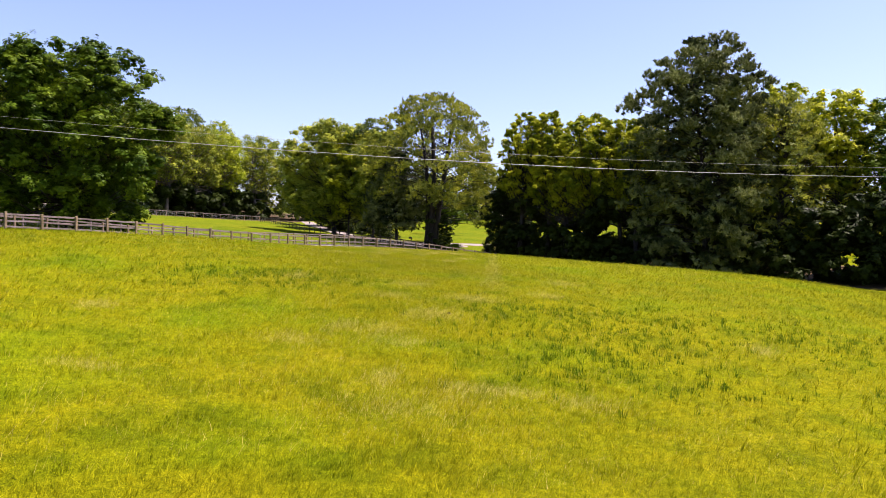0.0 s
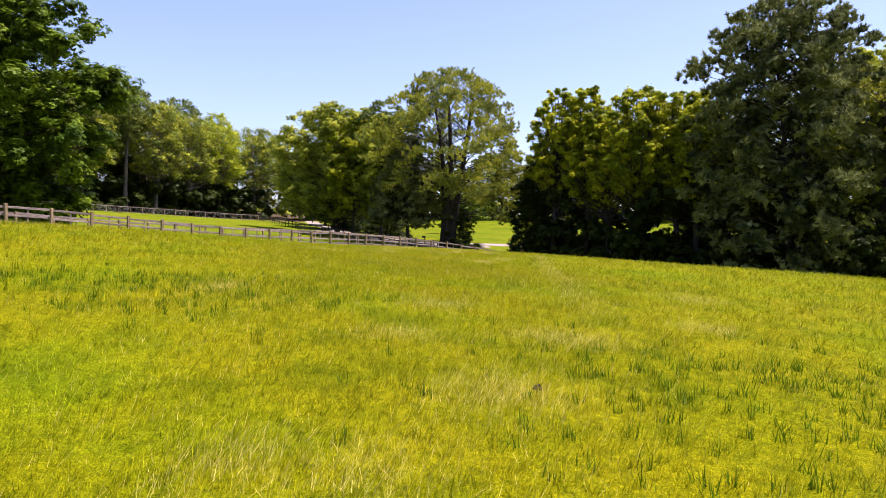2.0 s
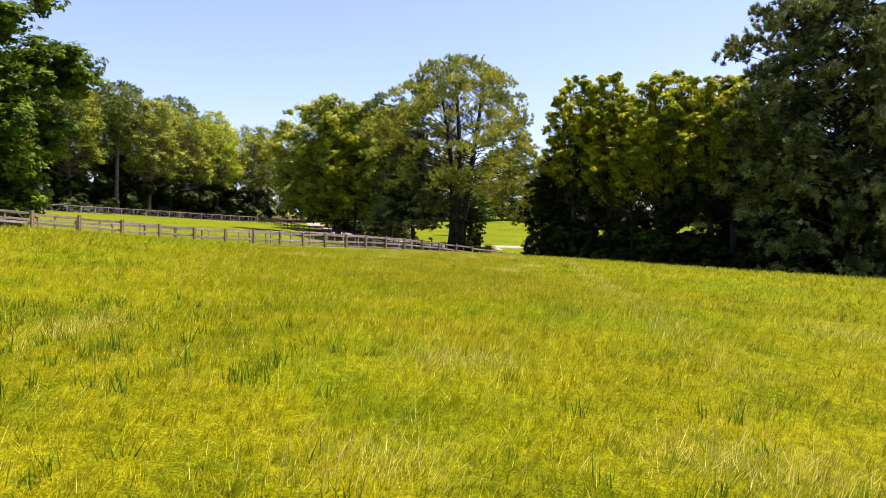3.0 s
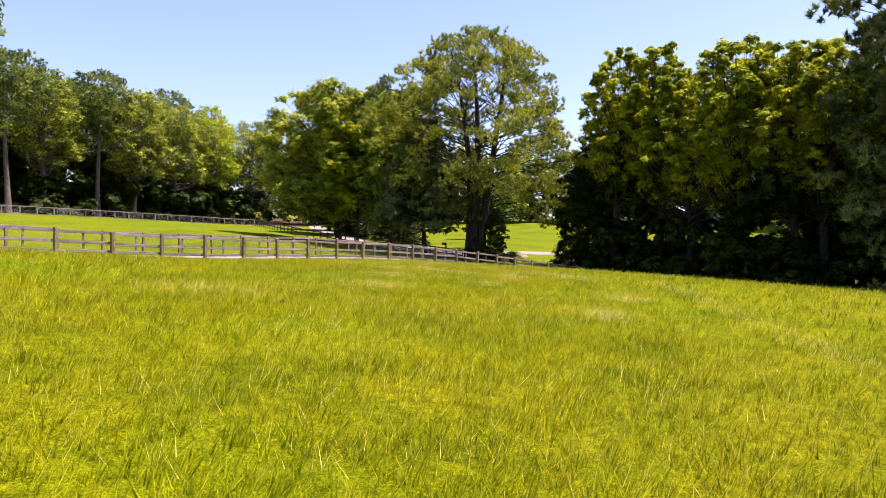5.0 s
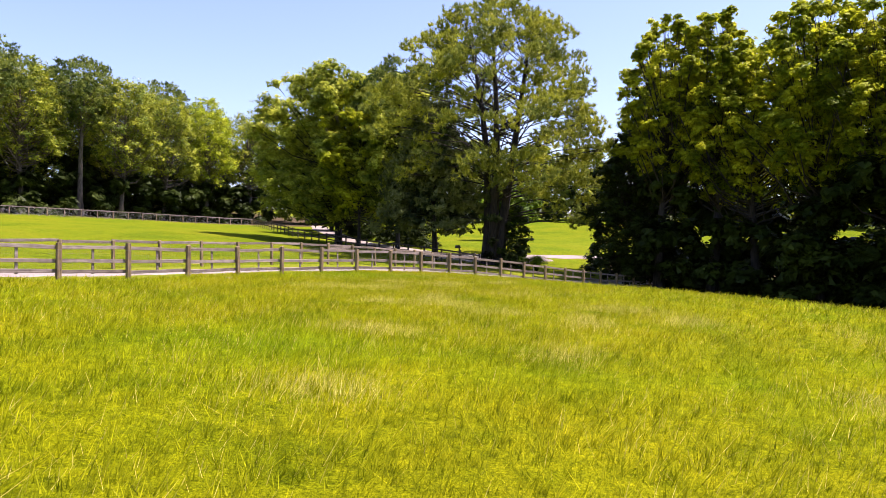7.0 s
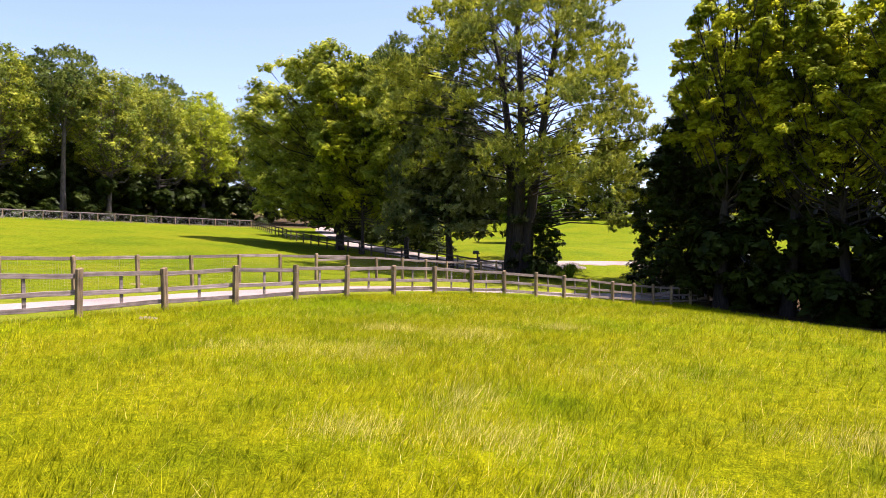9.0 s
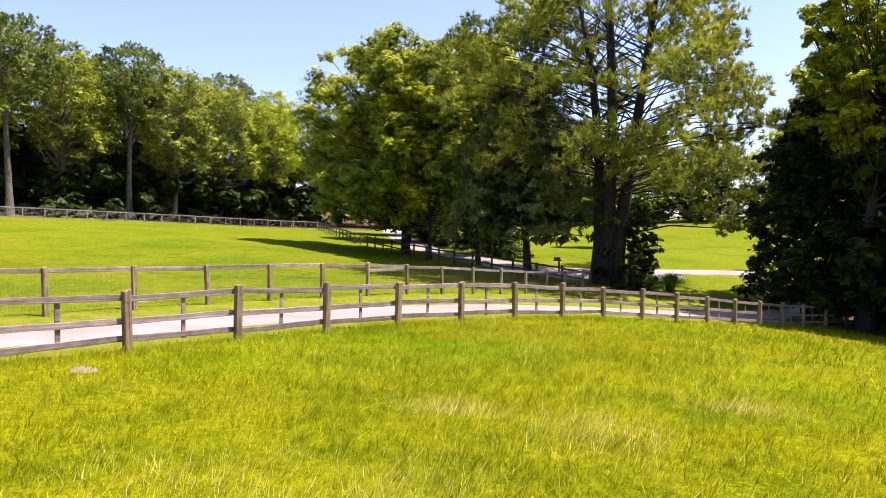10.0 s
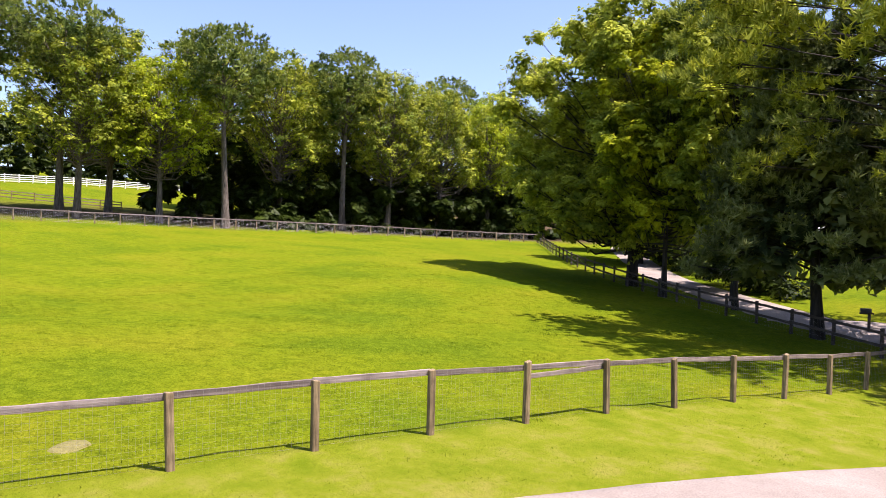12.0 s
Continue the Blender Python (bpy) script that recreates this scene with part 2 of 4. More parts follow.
# darker copy of the fence timber, with tree shade put into its colour
SHADED_WOOD = timber_material("shade_dark_timber", (0.030, 0.022, 0.017), (0.10, 0.08, 0.065), "x")
WHITE_PAINT = plain_material("white_paint", (0.8, 0.79, 0.76), 0.5)
WIRE = plain_material("galvanised_wire", (0.30, 0.29, 0.28), 0.5, 0.6)
CABLE = plain_material("cable_sheath", (0.40, 0.40, 0.38), 0.45, 0.2)

# ---- building blocks ----


def mesh_from(name, verts, faces, material, loop_size=None):
    """A mesh from arrays; with loop_size all faces have that many corners."""
    me = bpy.data.meshes.new(name)
    if loop_size:
        verts, faces = np.asarray(verts, np.float32), np.asarray(faces, np.int32)
        me.vertices.add(len(verts))
        me.vertices.foreach_set("co", verts.ravel())
        me.loops.add(faces.size)
        me.loops.foreach_set("vertex_index", faces.ravel())
        me.polygons.add(len(faces))
        me.polygons.foreach_set("loop_start", np.arange(0, faces.size, loop_size, dtype=np.int32))
        me.update(calc_edges=True)
    else:
        me.from_pydata([tuple(v) for v in verts], [], faces)
    me.materials.append(material)
    return me


def child(name, me, parent, m=None, label=""):
    ob = new(name, me)
    ob.parent = parent
    if m is not None:
        ob.matrix_basis = m
    return tagged(ob, label)


def part(name, bm, material, parent, label=""):
    me = bpy.data.meshes.new(name)
    bm.to_mesh(me)
    bm.free()
    me.materials.append(material)
    return child(name, me, parent, None, label)


def box_bm(sx, sy, sz, bevel=0.0, base=0.0):
    bm = bmesh.new()
    bmesh.ops.create_cube(bm, size=1.0, matrix=Matrix.Translation((0, 0, base + sz / 2)) @ Matrix.Diagonal((sx, sy, sz, 1)))
    if bevel:
        bmesh.ops.bevel(bm, geom=list(bm.edges), offset=bevel, segments=1, affect="EDGES")
    return bm


def bm_mesh(name, bm, material):
    me = bpy.data.meshes.new(name)
    bm.to_mesh(me)
    bm.free()
    me.materials.append(material)
    return me


def thing(name, x, y, z, label, category, group="", kind=""):
    ob = new(name)
    ob.location = (x, y, z)
    ob.empty_display_size = 0.2
    return tagged(ob, label, category, group, kind)


def beam(a, b):
    """The pose that lays a unit length along x from a to b."""
    a, b = Vector(a), Vector(b)
    d = b - a
    x = d.normalized()
    y = Vector((0, 0, 1)).cross(x).normalized()
    z = x.cross(y)
    m = Matrix((x, y, z)).transposed().to_4x4()
    return Matrix.Translation(a) @ m @ Matrix.Diagonal((d.length, 1, 1, 1))


# ---- ground ----


def axis(lo, hi, step, reach):
    core = list(np.arange(lo, hi + 0.01, step))
    grow, s, up, down = 1.35, step, hi, lo
    while up < reach:
        s *= grow
        up += s
        down -= s
        core.append(up)
        core.insert(0, down)
    return np.array(core)


def smooth(a, b, v):
    t = np.clip((v - a) / (b - a), 0, 1)
    return t * t * (3 - 2 * t)


def build_ground():
    xs, ys = axis(-48, 44, 0.8, 2500), axis(-40, 104, 0.8, 2500)
    X, Y = np.meshgrid(xs, ys)
    Z = height(X, Y)
    rng = np.random.default_rng(3)
    Z = Z + rng.normal(0, 0.018, Z.shape)
    verts = np.stack([X, Y, Z], -1).reshape(-1, 3)
    w, h = len(xs), len(ys)
    i = (np.arange(h - 1)[:, None] * w + np.arange(w - 1)[None, :]).ravel()
    me = mesh_from("ground", verts, np.stack([i, i + 1, i + w + 1, i + w], -1), GROUND, 4)
    me.polygons.foreach_set("use_smooth", np.ones(len(i), bool))
    mown = smooth(-0.1, 0.7, offset_from(FIELD_FENCE, X, Y))
    wood = smooth(-1.0, 2.5, -offset_from(WOOD_EDGE, X, Y) * -1) * (X > 2) * (Y < 90)
    wood = np.maximum(wood, smooth(2.0, 6.0, offset_from(BACK_FENCE[::-1], X, Y)) * (Y > 60) * (X > -96 - (Y - 70) * 0.1) * (X < -20))
    col = np.zeros((len(verts), 4), np.float32)
    verge = smooth(-0.1, 0.5, offset_from(FIELD_FENCE, X, Y)) * smooth(0.5, -0.1, offset_from(PADDOCK_FENCE, X, Y)) * (Y < 72)
    col[:, 2] = verge.ravel()
    col[:, 0], col[:, 1], col[:, 3] = mown.ravel(), np.clip(wood, 0, 1).ravel(), 1
    att = me.color_attributes.new("cover", "FLOAT_COLOR", "POINT")
    att.data.foreach_set("color", col.ravel())
    tagged(new("ground", me), "rolling pasture ground under rough meadow and mown grass", "ground", kind="structure")


def build_road(name, points, width, label, lift=0.06):
    pts = np.array(along(points, 0.8))
    for k in range(14):
        pts[1:-1] = (pts[:-2] + 2 * pts[1:-1] + pts[2:]) / 4
    rng = np.random.default_rng(5)
    verts, faces = [], []
    n = 15
    wob = [0.0, 0.0]
    for k, p in enumerate(pts):
        d = pts[min(k + 1, len(pts) - 1)] - pts[max(k - 1, 0)]
        d = d / np.linalg.norm(d)
        nx, ny = -d[1], d[0]
        wob = [0.8 * v + rng.normal(0, 0.035) for v in wob]
        for q in range(n):
            s = (q / (n - 1) - 0.5) * width + (wob[0] if q == 0 else wob[1] if q == n - 1 else 0)
            x, y = p[0] + nx * s, p[1] + ny * s
            edge = abs(q / (n - 1) - 0.5) * 2
            verts.append((x, y, gz(x, y) + lift * (1 - edge ** 6) + 0.012 - 0.06 * (edge == 1) + rng.normal(0, 0.004)))
        if k:
            for q in range(n - 1):
                a = (k - 1) * n + q
                faces.append((a, a + 1, a + n + 1, a + n))
    me = mesh_from(name, verts, faces, GRAVEL)
    me.polygons.foreach_set("use_smooth", np.ones(len(faces), bool))
    tagged(new(name, me), label, "road", kind="structure")


build_ground()
LANE_MID = [(x - 0.888 * 3.1, y + 0.46 * 3.1) for x, y in FIELD_FENCE[:6]] + [(-3.5, 60.8), (2.3, 69.3), (10.0, 78.5)]
build_road("lane", LANE_MID, 2.45, "pale pinkish gravel lane between two timber fences")
DRIVE = [(-47.0, 150.0), (-40.0, 130.0), (-32.0, 112.0), (-24.5, 97.5), (-17.0, 86.8), (-11.0, 79.6), (-7.8, 78.0), (-4.4, 79.2), (-1.0, 83.6)]
build_road("drive", DRIVE, 3.6, "pale gravel drive under trees beside the paddock fence")
build_road("side_drive", [(-14.0, 80.8), (-10.8, 81.4), (-8.0, 81.5), (-5.5, 82.2), (-1.8, 83.5), (3.6, 87.0), (12.0, 92.0), (30.0, 98.0), (50.0, 101.0)], 1.9, "narrow pale drive crossing the mown lawn")

# ---- fences ----


def post_mesh(name, sx, sy, h, material, skew):
    bm = box_bm(sx, sy, h + 0.5, 0.012, -0.5)
    for v in bm.verts:
        if v.co.z > h - 0.05:
            v.co.z += skew * v.co.x + 0.3 * skew * v.co.y
    return bm_mesh(name, bm, material)


def rail_mesh(name, sy, sz, material, seed):
    """A sawn board of unit length along x, uneven along its edges."""
    rng = random.Random(seed)
    bm = bmesh.new()
    n = 6
    rings = []
    for k in range(n + 1):
        x = k / n
        dz, dy, hz = rng.uniform(-0.008, 0.008), rng.uniform(-0.006, 0.006), sz / 2 * rng.uniform(0.9, 1.05)
        c = 0.006
        ring = [(-sy / 2, -hz + c), (-sy / 2 + c, -hz), (sy / 2 - c, -hz), (sy / 2, -hz + c), (sy / 2, hz - c), (sy / 2 - c, hz), (-sy / 2 + c, hz), (-sy / 2, hz - c)]
        rings.append([bm.verts.new((x, dy + a, dz + b)) for a, b in ring])
    for r, q in zip(rings, rings[1:]):
        for k in range(8):
            bm.faces.new((r[k], r[(k + 1) % 8], q[(k + 1) % 8], q[k]))
    bm.faces.new(rings[0][::-1])
    bm.faces.new(rings[-1])
    bmesh.ops.recalc_face_normals(bm, faces=bm.faces)
    return bm_mesh(name, bm, material)


def wire_mesh(pts, low, high, gap, thick, side):
    """Welded wire netting hung along the posts, every wire a thin square bar."""
    verts, faces = [], []

    def bar(a, b):
        a, b = np.array(a), np.array(b)
        d = (b - a) / np.linalg.norm(b - a)
        u = np.cross(d, (0.3, 0.9, 0.2))
        u = u / np.linalg.norm(u) * thick
        w = np.cross(d, u)
        k = len(verts)
        for p in (a, b):
            verts.extend([p + u, p - 0.5 * u + 0.87 * w, p - 0.5 * u - 0.87 * w])
        faces.extend([(k, k + 1, k + 4, k + 3), (k + 1, k + 2, k + 5, k + 4), (k + 2, k, k + 3, k + 5)])
    for p, q in zip(pts, pts[1:]):
        d = (q - p) / np.linalg.norm(q - p)
        off = np.array((-d[1], d[0])) * side
        a, b = p + off, q + off
        za, zb = gz(*a), gz(*b)
        rows = int((high - low) / gap)
        for k in range(rows + 1):
            z = low + k * gap
            bar((*a, za + z), (*b, zb + z))
        cols = int(np.linalg.norm(q - p) / gap)
        for k in range(cols):
            c = a + (b - a) * k / cols
            z = za + (zb - za) * k / cols
            bar((*c, z + low), (*c, z + high))
    return verts, faces


def fence(name, line, step, label, post, rails, rail_wood, post_wood, seed, batten=False, net=None, first=0.0, tall=1.2):
    rng = random.Random(seed)
    pts = along(line, step)
    root = thing(name, 0, 0, 0, label, "fence")
    posts = [post_mesh("post", post, post * 0.92, tall, post_wood, s) for s in (0.12, -0.15, 0.3, 0.02)]
    boards = [rail_mesh("rail", 0.04, 0.125, rail_wood, k) for k in range(4)]
    band_me = bm_mesh("wire_band", box_bm(post + 0.008, post * 0.92 + 0.008, 0.006, 0.0, tall - 0.3), WIRE) if batten else None
    batten_me = bm_mesh("batten", box_bm(0.09, 0.03, 0.86, 0.005, -0.43), rail_wood) if batten else None
    for k, p in enumerate(pts):
        q = pts[min(k + 1, len(pts) - 1)] if k + 1 < len(pts) else p + (p - pts[k - 1])
        d = (q - p) / np.linalg.norm(q - p)
        turn = math.degrees(math.atan2(d[1], d[0]))
        h = rng.uniform(-0.05, 0.05)
        stood = child("post", rng.choice(posts), root, pose(p[0], p[1], gz(*p) + h, rng.uniform(-1.5, 1.5), rng.uniform(-2, 2), turn + rng.uniform(-4, 4)))
        if batten:
            child("wire_band", band_me, stood, pose(0, 0, rng.uniform(-0.05, 0.12)))
        if k + 1 == len(pts):
            break
        side = np.array((-d[1], d[0])) * (post * 0.46 + 0.021)
        for r in rails:
            a, b = p + side - d * 0.02, q + side + d * 0.02
            child("rail", rng.choice(boards), root, beam((*a, gz(*p) + r + rng.uniform(-0.035, 0.035)), (*b, gz(*q) + r + rng.uniform(-0.035, 0.035))))
        if batten:
            c = (p + q) / 2 + side * 1.0 + np.array((-d[1], d[0])) * 0.036
            child("batten", batten_me, root, pose(c[0], c[1], (gz(*p) + gz(*q)) / 2 + 0.60, 0, rng.uniform(-1.5, 1.5), turn))
    if net:
        low, high, gap, thick, off = net
        verts, faces = wire_mesh(pts, low, high, gap, thick, off)
        tagged(child("wire_netting", mesh_from("wire_netting", verts, faces, WIRE), root, None, "grey welded wire netting"), kind="stuff")
    return root


fence("field_fence", FIELD_FENCE, 2.4385, "weathered grey-brown three-rail timber fence along the meadow", 0.15, (0.24, 0.62, 1.06), RAIL_WOOD, POST_WOOD, 1, batten=True, tall=1.2)
paddock = fence("paddock_fence", PADDOCK_FENCE, 2.4366, "weathered timber fence with a top rail and wire netting", 0.13, (1.19,), RAIL_WOOD, POST_WOOD, 2, net=(0.06, 1.24, 0.10, 0.0012, 0.052), tall=1.28)
child("rail", rail_mesh("rail", 0.04, 0.11, RAIL_WOOD, 77), paddock, beam((-14.19, 52.95, gz(-14.19, 52.95) + 0.98), (-13.28, 55.18, gz(-13.28, 55.18) + 1.1)), "loose lower board")
fence("lane_fence", LANE_FENCE, 2.44, "timber post and rail fence, tree shade put into its wood colour", 0.13, (0.55, 1.05), SHADED_WOOD, SHADED_WOOD, 3, net=(0.06, 1.1, 0.2, 0.0015, 0.10), tall=1.2)
fence("back_fence", BACK_FENCE, 2.44, "grey timber fence with netting along the far paddock edge", 0.13, (1.15,), RAIL_WOOD, POST_WOOD, 4, net=(0.05, 1.1, 0.15, 0.0026, 0.10), tall=1.22)
HILL_FENCE = [(-122.0, 79.0), (-126.5, 92.0), (-129.2, 100.8), (-130.4, 109.9), (-131.2, 124.4), (-131.0, 134.0)]
fence("hill_fence", HILL_FENCE, 2.6, "white painted four-rail fence on the hill pasture", 0.14, (0.3, 0.62, 0.94, 1.26), WHITE_PAINT, WHITE_PAINT, 5, tall=1.4)
fence("hill_fence", [(-112.0, 72.0), (-104.0, 84.0), (-96.0, 95.0)], 2.6, "pale timber rail fence behind the far trees", 0.13, (0.35, 0.75, 1.1), RAIL_WOOD, POST_WOOD, 6, tall=1.25)

# ---- trees ----


def tube(verts, faces, path, radii, sides=7):
    k0 = len(verts)
    for k, (p, r) in enumerate(zip(path, radii)):
        d = path[min(k + 1, len(path) - 1)] - path[max(k - 1, 0)]
        d = d / (np.linalg.norm(d) + 1e-9)
        u = np.cross(d, (0.31, 0.95, 0.05) if abs(d[2]) > 0.7 else (0, 0, 1))
        u = u / (np.linalg.norm(u) + 1e-9)
        w = np.cross(d, u)
        for s in range(sides):
            a = 2 * math.pi * s / sides
            verts.append(p + r * (math.cos(a) * u + math.sin(a) * w))
    for k in range(len(path) - 1):
        for s in range(sides):
            a, b = k0 + k * sides + s, k0 + k * sides + (s + 1) % sides
            faces.append((a, b, b + sides, a + sides))


def unit(v):
    return v / (np.linalg.norm(v, axis=-1, keepdims=True) + 1e-9)


def leaf_cloud(rng, centres, radii, flats, count, size, slim, needle):
    """Leaves on the outer part of many clumps: each one a small pointed blade."""
    weight = radii ** 2
    pick = rng.choice(len(centres), count, p=weight / weight.sum())
    squash = np.stack([np.ones(count), np.ones(count), flats[pick]], -1)
    # sprays: small bunches of leaves over the outside of each clump
    sprays = 24 if needle else 28
    heads = unit(rng.normal(size=(len(centres), sprays, 3)))
    heads[:, :, 2] = np.where(rng.random((len(centres), sprays)) < 0.28, -np.abs(heads[:, :, 2]), np.abs(heads[:, :, 2]))
    reach = 0.5 + 0.55 * rng.random((len(centres), sprays)) + 0.3 * (rng.random((len(centres), sprays)) < 0.1)
    which = rng.integers(0, sprays, count)
    out = heads[pick, which]
    at = centres[pick] + out * (radii[pick] * reach[pick, which])[:, None] * squash
    d = unit(rng.normal(size=(count, 3)) + out * 0.6)
    if needle:
        p = at + d * (radii[pick] * 0.16 * rng.random(count))[:, None]
        up = unit(d * 1.0 + np.array((0, 0, 0.55)) + rng.normal(size=(count, 3)) * 0.3)
        across = unit(np.cross(up, rng.normal(size=(count, 3))))
    else:
        p = at + d * (radii[pick] * 0.29 * rng.random(count) ** 0.5)[:, None] * np.array((1.15, 1.15, 0.7))
        normal = unit(out * 0.75 + d * 0.3 + np.array((0, 0, 0.75)) + rng.normal(size=(count, 3)) * 0.3)
        up = unit(np.cross(normal, rng.normal(size=(count, 3))))
        across = np.cross(normal, up)
    s = size * (0.6 + 0.8 * rng.random(count))[:, None]
    a, b = up * s, across * s * slim
    inner = rng.random(count) < (0.07 if needle else 0.2)
    p = np.where(inner[:, None], centres[pick] + (p - centres[pick]) * 0.5, p)
    a, b = np.where(inner[:, None], a * 1.35, a), np.where(inner[:, None], b * (2.4 if needle else 1.5), b)
    verts = np.stack([p - a * 0.45 - b * 0.5, p - a * 0.35 + b * 0.5, p + a * 0.65 + b * (rng.random(count) - 0.5)[:, None]], 1).reshape(-1, 3)
    return verts, np.arange(3 * count).reshape(-1, 3)


def tree(name, x, y, tall, radius, look_of, label, seed, leaves, size, bare=0.25, lean=(0, 0), stems=1, group="", girth=None, lobes=46, clump=1.0, boughs=(), slim=0.0, core=0.12):
    """A tapered trunk with limbs and a crown of many leaf clumps. look_of: profile, leaf material, bark, needle or not."""
    profile, leaf, bark, needle = look_of
    rng = np.random.default_rng(seed)
    z0 = gz(x, y)
    root = thing(name, x, y, z0, label, "tree", group)
    girth = girth or tall * 0.018
    verts, faces = [], []
    stems_at = []
    for s in range(stems):
        a = 2 * math.pi * s / stems + seed
        out = 0.0 if stems == 1 else radius * 0.28
        foot = np.array((math.cos(a), math.sin(a), 0)) * (girth * (0.5 if stems < 5 else 0.8) if stems > 1 else 0)
        path, rad = [], []
        for k in range(9):
            f = k / 8
            side = np.array((math.cos(a), math.sin(a), 0)) * out * f ** (1.2 if stems < 5 else 1.7)
            path.append(foot + side + np.array((lean[0] * f + 0.02 * tall * math.sin(3 * f + seed), lean[1] * f, tall * 0.93 * f - 0.3 * (k == 0))))
            rad.append(girth * (0.62 if stems > 1 else 1) * ((1.35 if k == 0 else 1) * (1 - f) ** 0.8 + 0.05))
        tube(verts, faces, path, rad, 9)
        stems_at.append(path)
    centres, radii, flats = [], [], []
    for k in range(lobes):
        f = bare + (1 - bare) * ((k + rng.random()) / lobes) ** (0.75 if needle else 0.85)
        turn = k * 2.399 + rng.normal(0, 0.3)
        reach = profile((f - bare) / (1 - bare)) * radius * (1 + 0.16 * math.sin(2 * turn + seed) + 0.10 * math.sin(5 * turn + 2 * seed + 6 * f))
        rr = reach * ((0.5 if needle else 0.40) + (0.52 if needle else 0.62) * rng.random() ** 0.6)
        size_k = clump * radius * (0.17 + 0.17 * rng.random()) * (0.55 + 0.6 * profile((f - bare) / (1 - bare)))
        c = np.array((math.cos(turn) * rr + lean[0] * f, math.sin(turn) * rr + lean[1] * f, f * tall - size_k * 0.35))
        c[2] = max(c[2], size_k * 0.5 + 0.2)
        if k < len(boughs):
            c, size_k = np.array(boughs[k][:3], float), boughs[k][3]
            f = c[2] / tall
        centres.append(c)
        radii.append(size_k)
        flats.append(0.5 if needle else 0.62 + 0.3 * rng.random())
        path = stems_at[k % stems]
        g = max(0.12, f * (0.72 if not needle else 0.86))
        j = g * 8
        j0 = min(int(j), 7)
        start = path[j0] + (path[j0 + 1] - path[j0]) * (j - j0)
        mid = start * 0.5 + c * 0.5 + np.array((0, 0, -0.04 * tall if not needle else 0.02 * tall)) + rng.normal(0, 0.25, 3)
        w = girth * ((0.10 if stems > 2 else 0.2) if needle else 0.32) * (1 - f) ** 0.6 + 0.02
        tube(verts, faces, [start, mid, c], [w, w * 0.6, w * 0.22], 5 if leaves > 20000 else 3)
        for q in range(3 if leaves > 20000 else 0):
            tip = c + unit(rng.normal(size=3)) * size_k * 0.85 * np.array((1, 1, 0.5))
            tube(verts, faces, [mid * 0.35 + c * 0.65, c * 0.5 + tip * 0.5 + rng.normal(0, 0.1, 3), tip], [w * 0.32, w * 0.2, 0.006], 3)
    me = mesh_from("trunk", verts, faces, bark)
    me.polygons.foreach_set("use_smooth", np.ones(len(faces), bool))
    child("trunk", me, root)
    v, fc = leaf_cloud(rng, np.array(centres), np.array(radii), np.array(flats), leaves, size, slim or (0.15 if needle else 0.8), needle)
    if core:
        inner = np.array(centres) * (0.55, 0.55, 0.92)
        inner[:, :2] += 0.45 * np.array(lean) * (inner[:, 2:] / tall)
        cv, cf = leaf_cloud(rng, inner, np.array(radii) * 1.1, np.array(flats), int(leaves * core), size * 1.3, 0.8, False)
        v, fc = np.concatenate([v, cv]), np.concatenate([fc, cf + len(v)])
    v[:, 2] = np.maximum(v[:, 2], 0.03)
    child("crown", mesh_from("crown", v, fc, leaf, 3), root)
    return root


def round_profile(f):
    return max(0.4, math.sqrt(max(0.0, 1 - ((f - 0.45) / 0.62) ** 2)))


def tall_profile(f):
    return (0.5 + 0.5 * math.sin(math.pi * min(1, 0.1 + 1.1 * f))) if f < 0.5 else max(0.3, 1 - 0.7 * ((f - 0.5) / 0.5) ** 2)


def skirt_profile(f):
    return max(0.2, 1.0 - 0.75 * f ** 1.4)


def dome_profile(f):
    return max(0.26, math.sqrt(max(0.0, 1 - ((f - 0.45) / 0.57) ** 2)))


def full_profile(f):
    return 0.70 + 0.32 * f / 0.5 if f < 0.5 else max(0.4, 1.02 * math.sqrt(max(0.0, 1 - ((f - 0.5) / 0.55) ** 3)))


def umbrella_profile(f):
    return max(0.25, math.sqrt(max(0.0, 1 - ((f - 0.55) / 0.5) ** 2)) if f > 0.55 else 0.45 + 0.55 * f / 0.55)


OAK = (round_profile, OAK_LEAF, BARK, False)
GUM = (tall_profile, GUM_LEAF, BARK, False)
FIR = (skirt_profile, DARK_LEAF, BARK, False)
PINE = (dome_profile, PINE_LEAF, BARK, True)
FAR_OAK = (round_profile, FAR_LEAF, PALE_BARK, False)
FAR_LIME = (tall_profile, LIME_LEAF, PALE_BARK, False)
FAR_PINE = (umbrella_profile, BLUE_NEEDLE, PALE_BARK, True)

tree("oak_tree", -35.4, 28.0, 17.8, 7.7, (full_profile, OAK_LEAF, BARK, False), "large dark green spreading oak beside the paddock", 7, 150000, 0.24, bare=0.03, lobes=180, clump=0.6)
PINE_BOUGHS = [(0.2, -5.2, 8.5, 1.9), (2.0, -4.9, 7.7, 1.8), (-1.6, -4.7, 9.2, 1.7), (3.4, -4.5, 6.6, 1.5), (6.7, -2.5, 7.2, 2.0), (8.5, -1.3, 5.6, 1.9), (7.2, 0.2, 9.9, 1.9), (9.2, 0.9, 7.6, 1.8), (8.1, -1.1, 3.8, 1.5), (5.8, -1.7, 4.7, 1.3), (9.4, -0.4, 10.8, 1.6), (8.5, 1.1, 12.8, 1.7), (5.0, -2.8, 6.0, 1.6), (6.5, -3.4, 4.9, 1.5), (4.7, -1.1, 7.6, 1.7)]
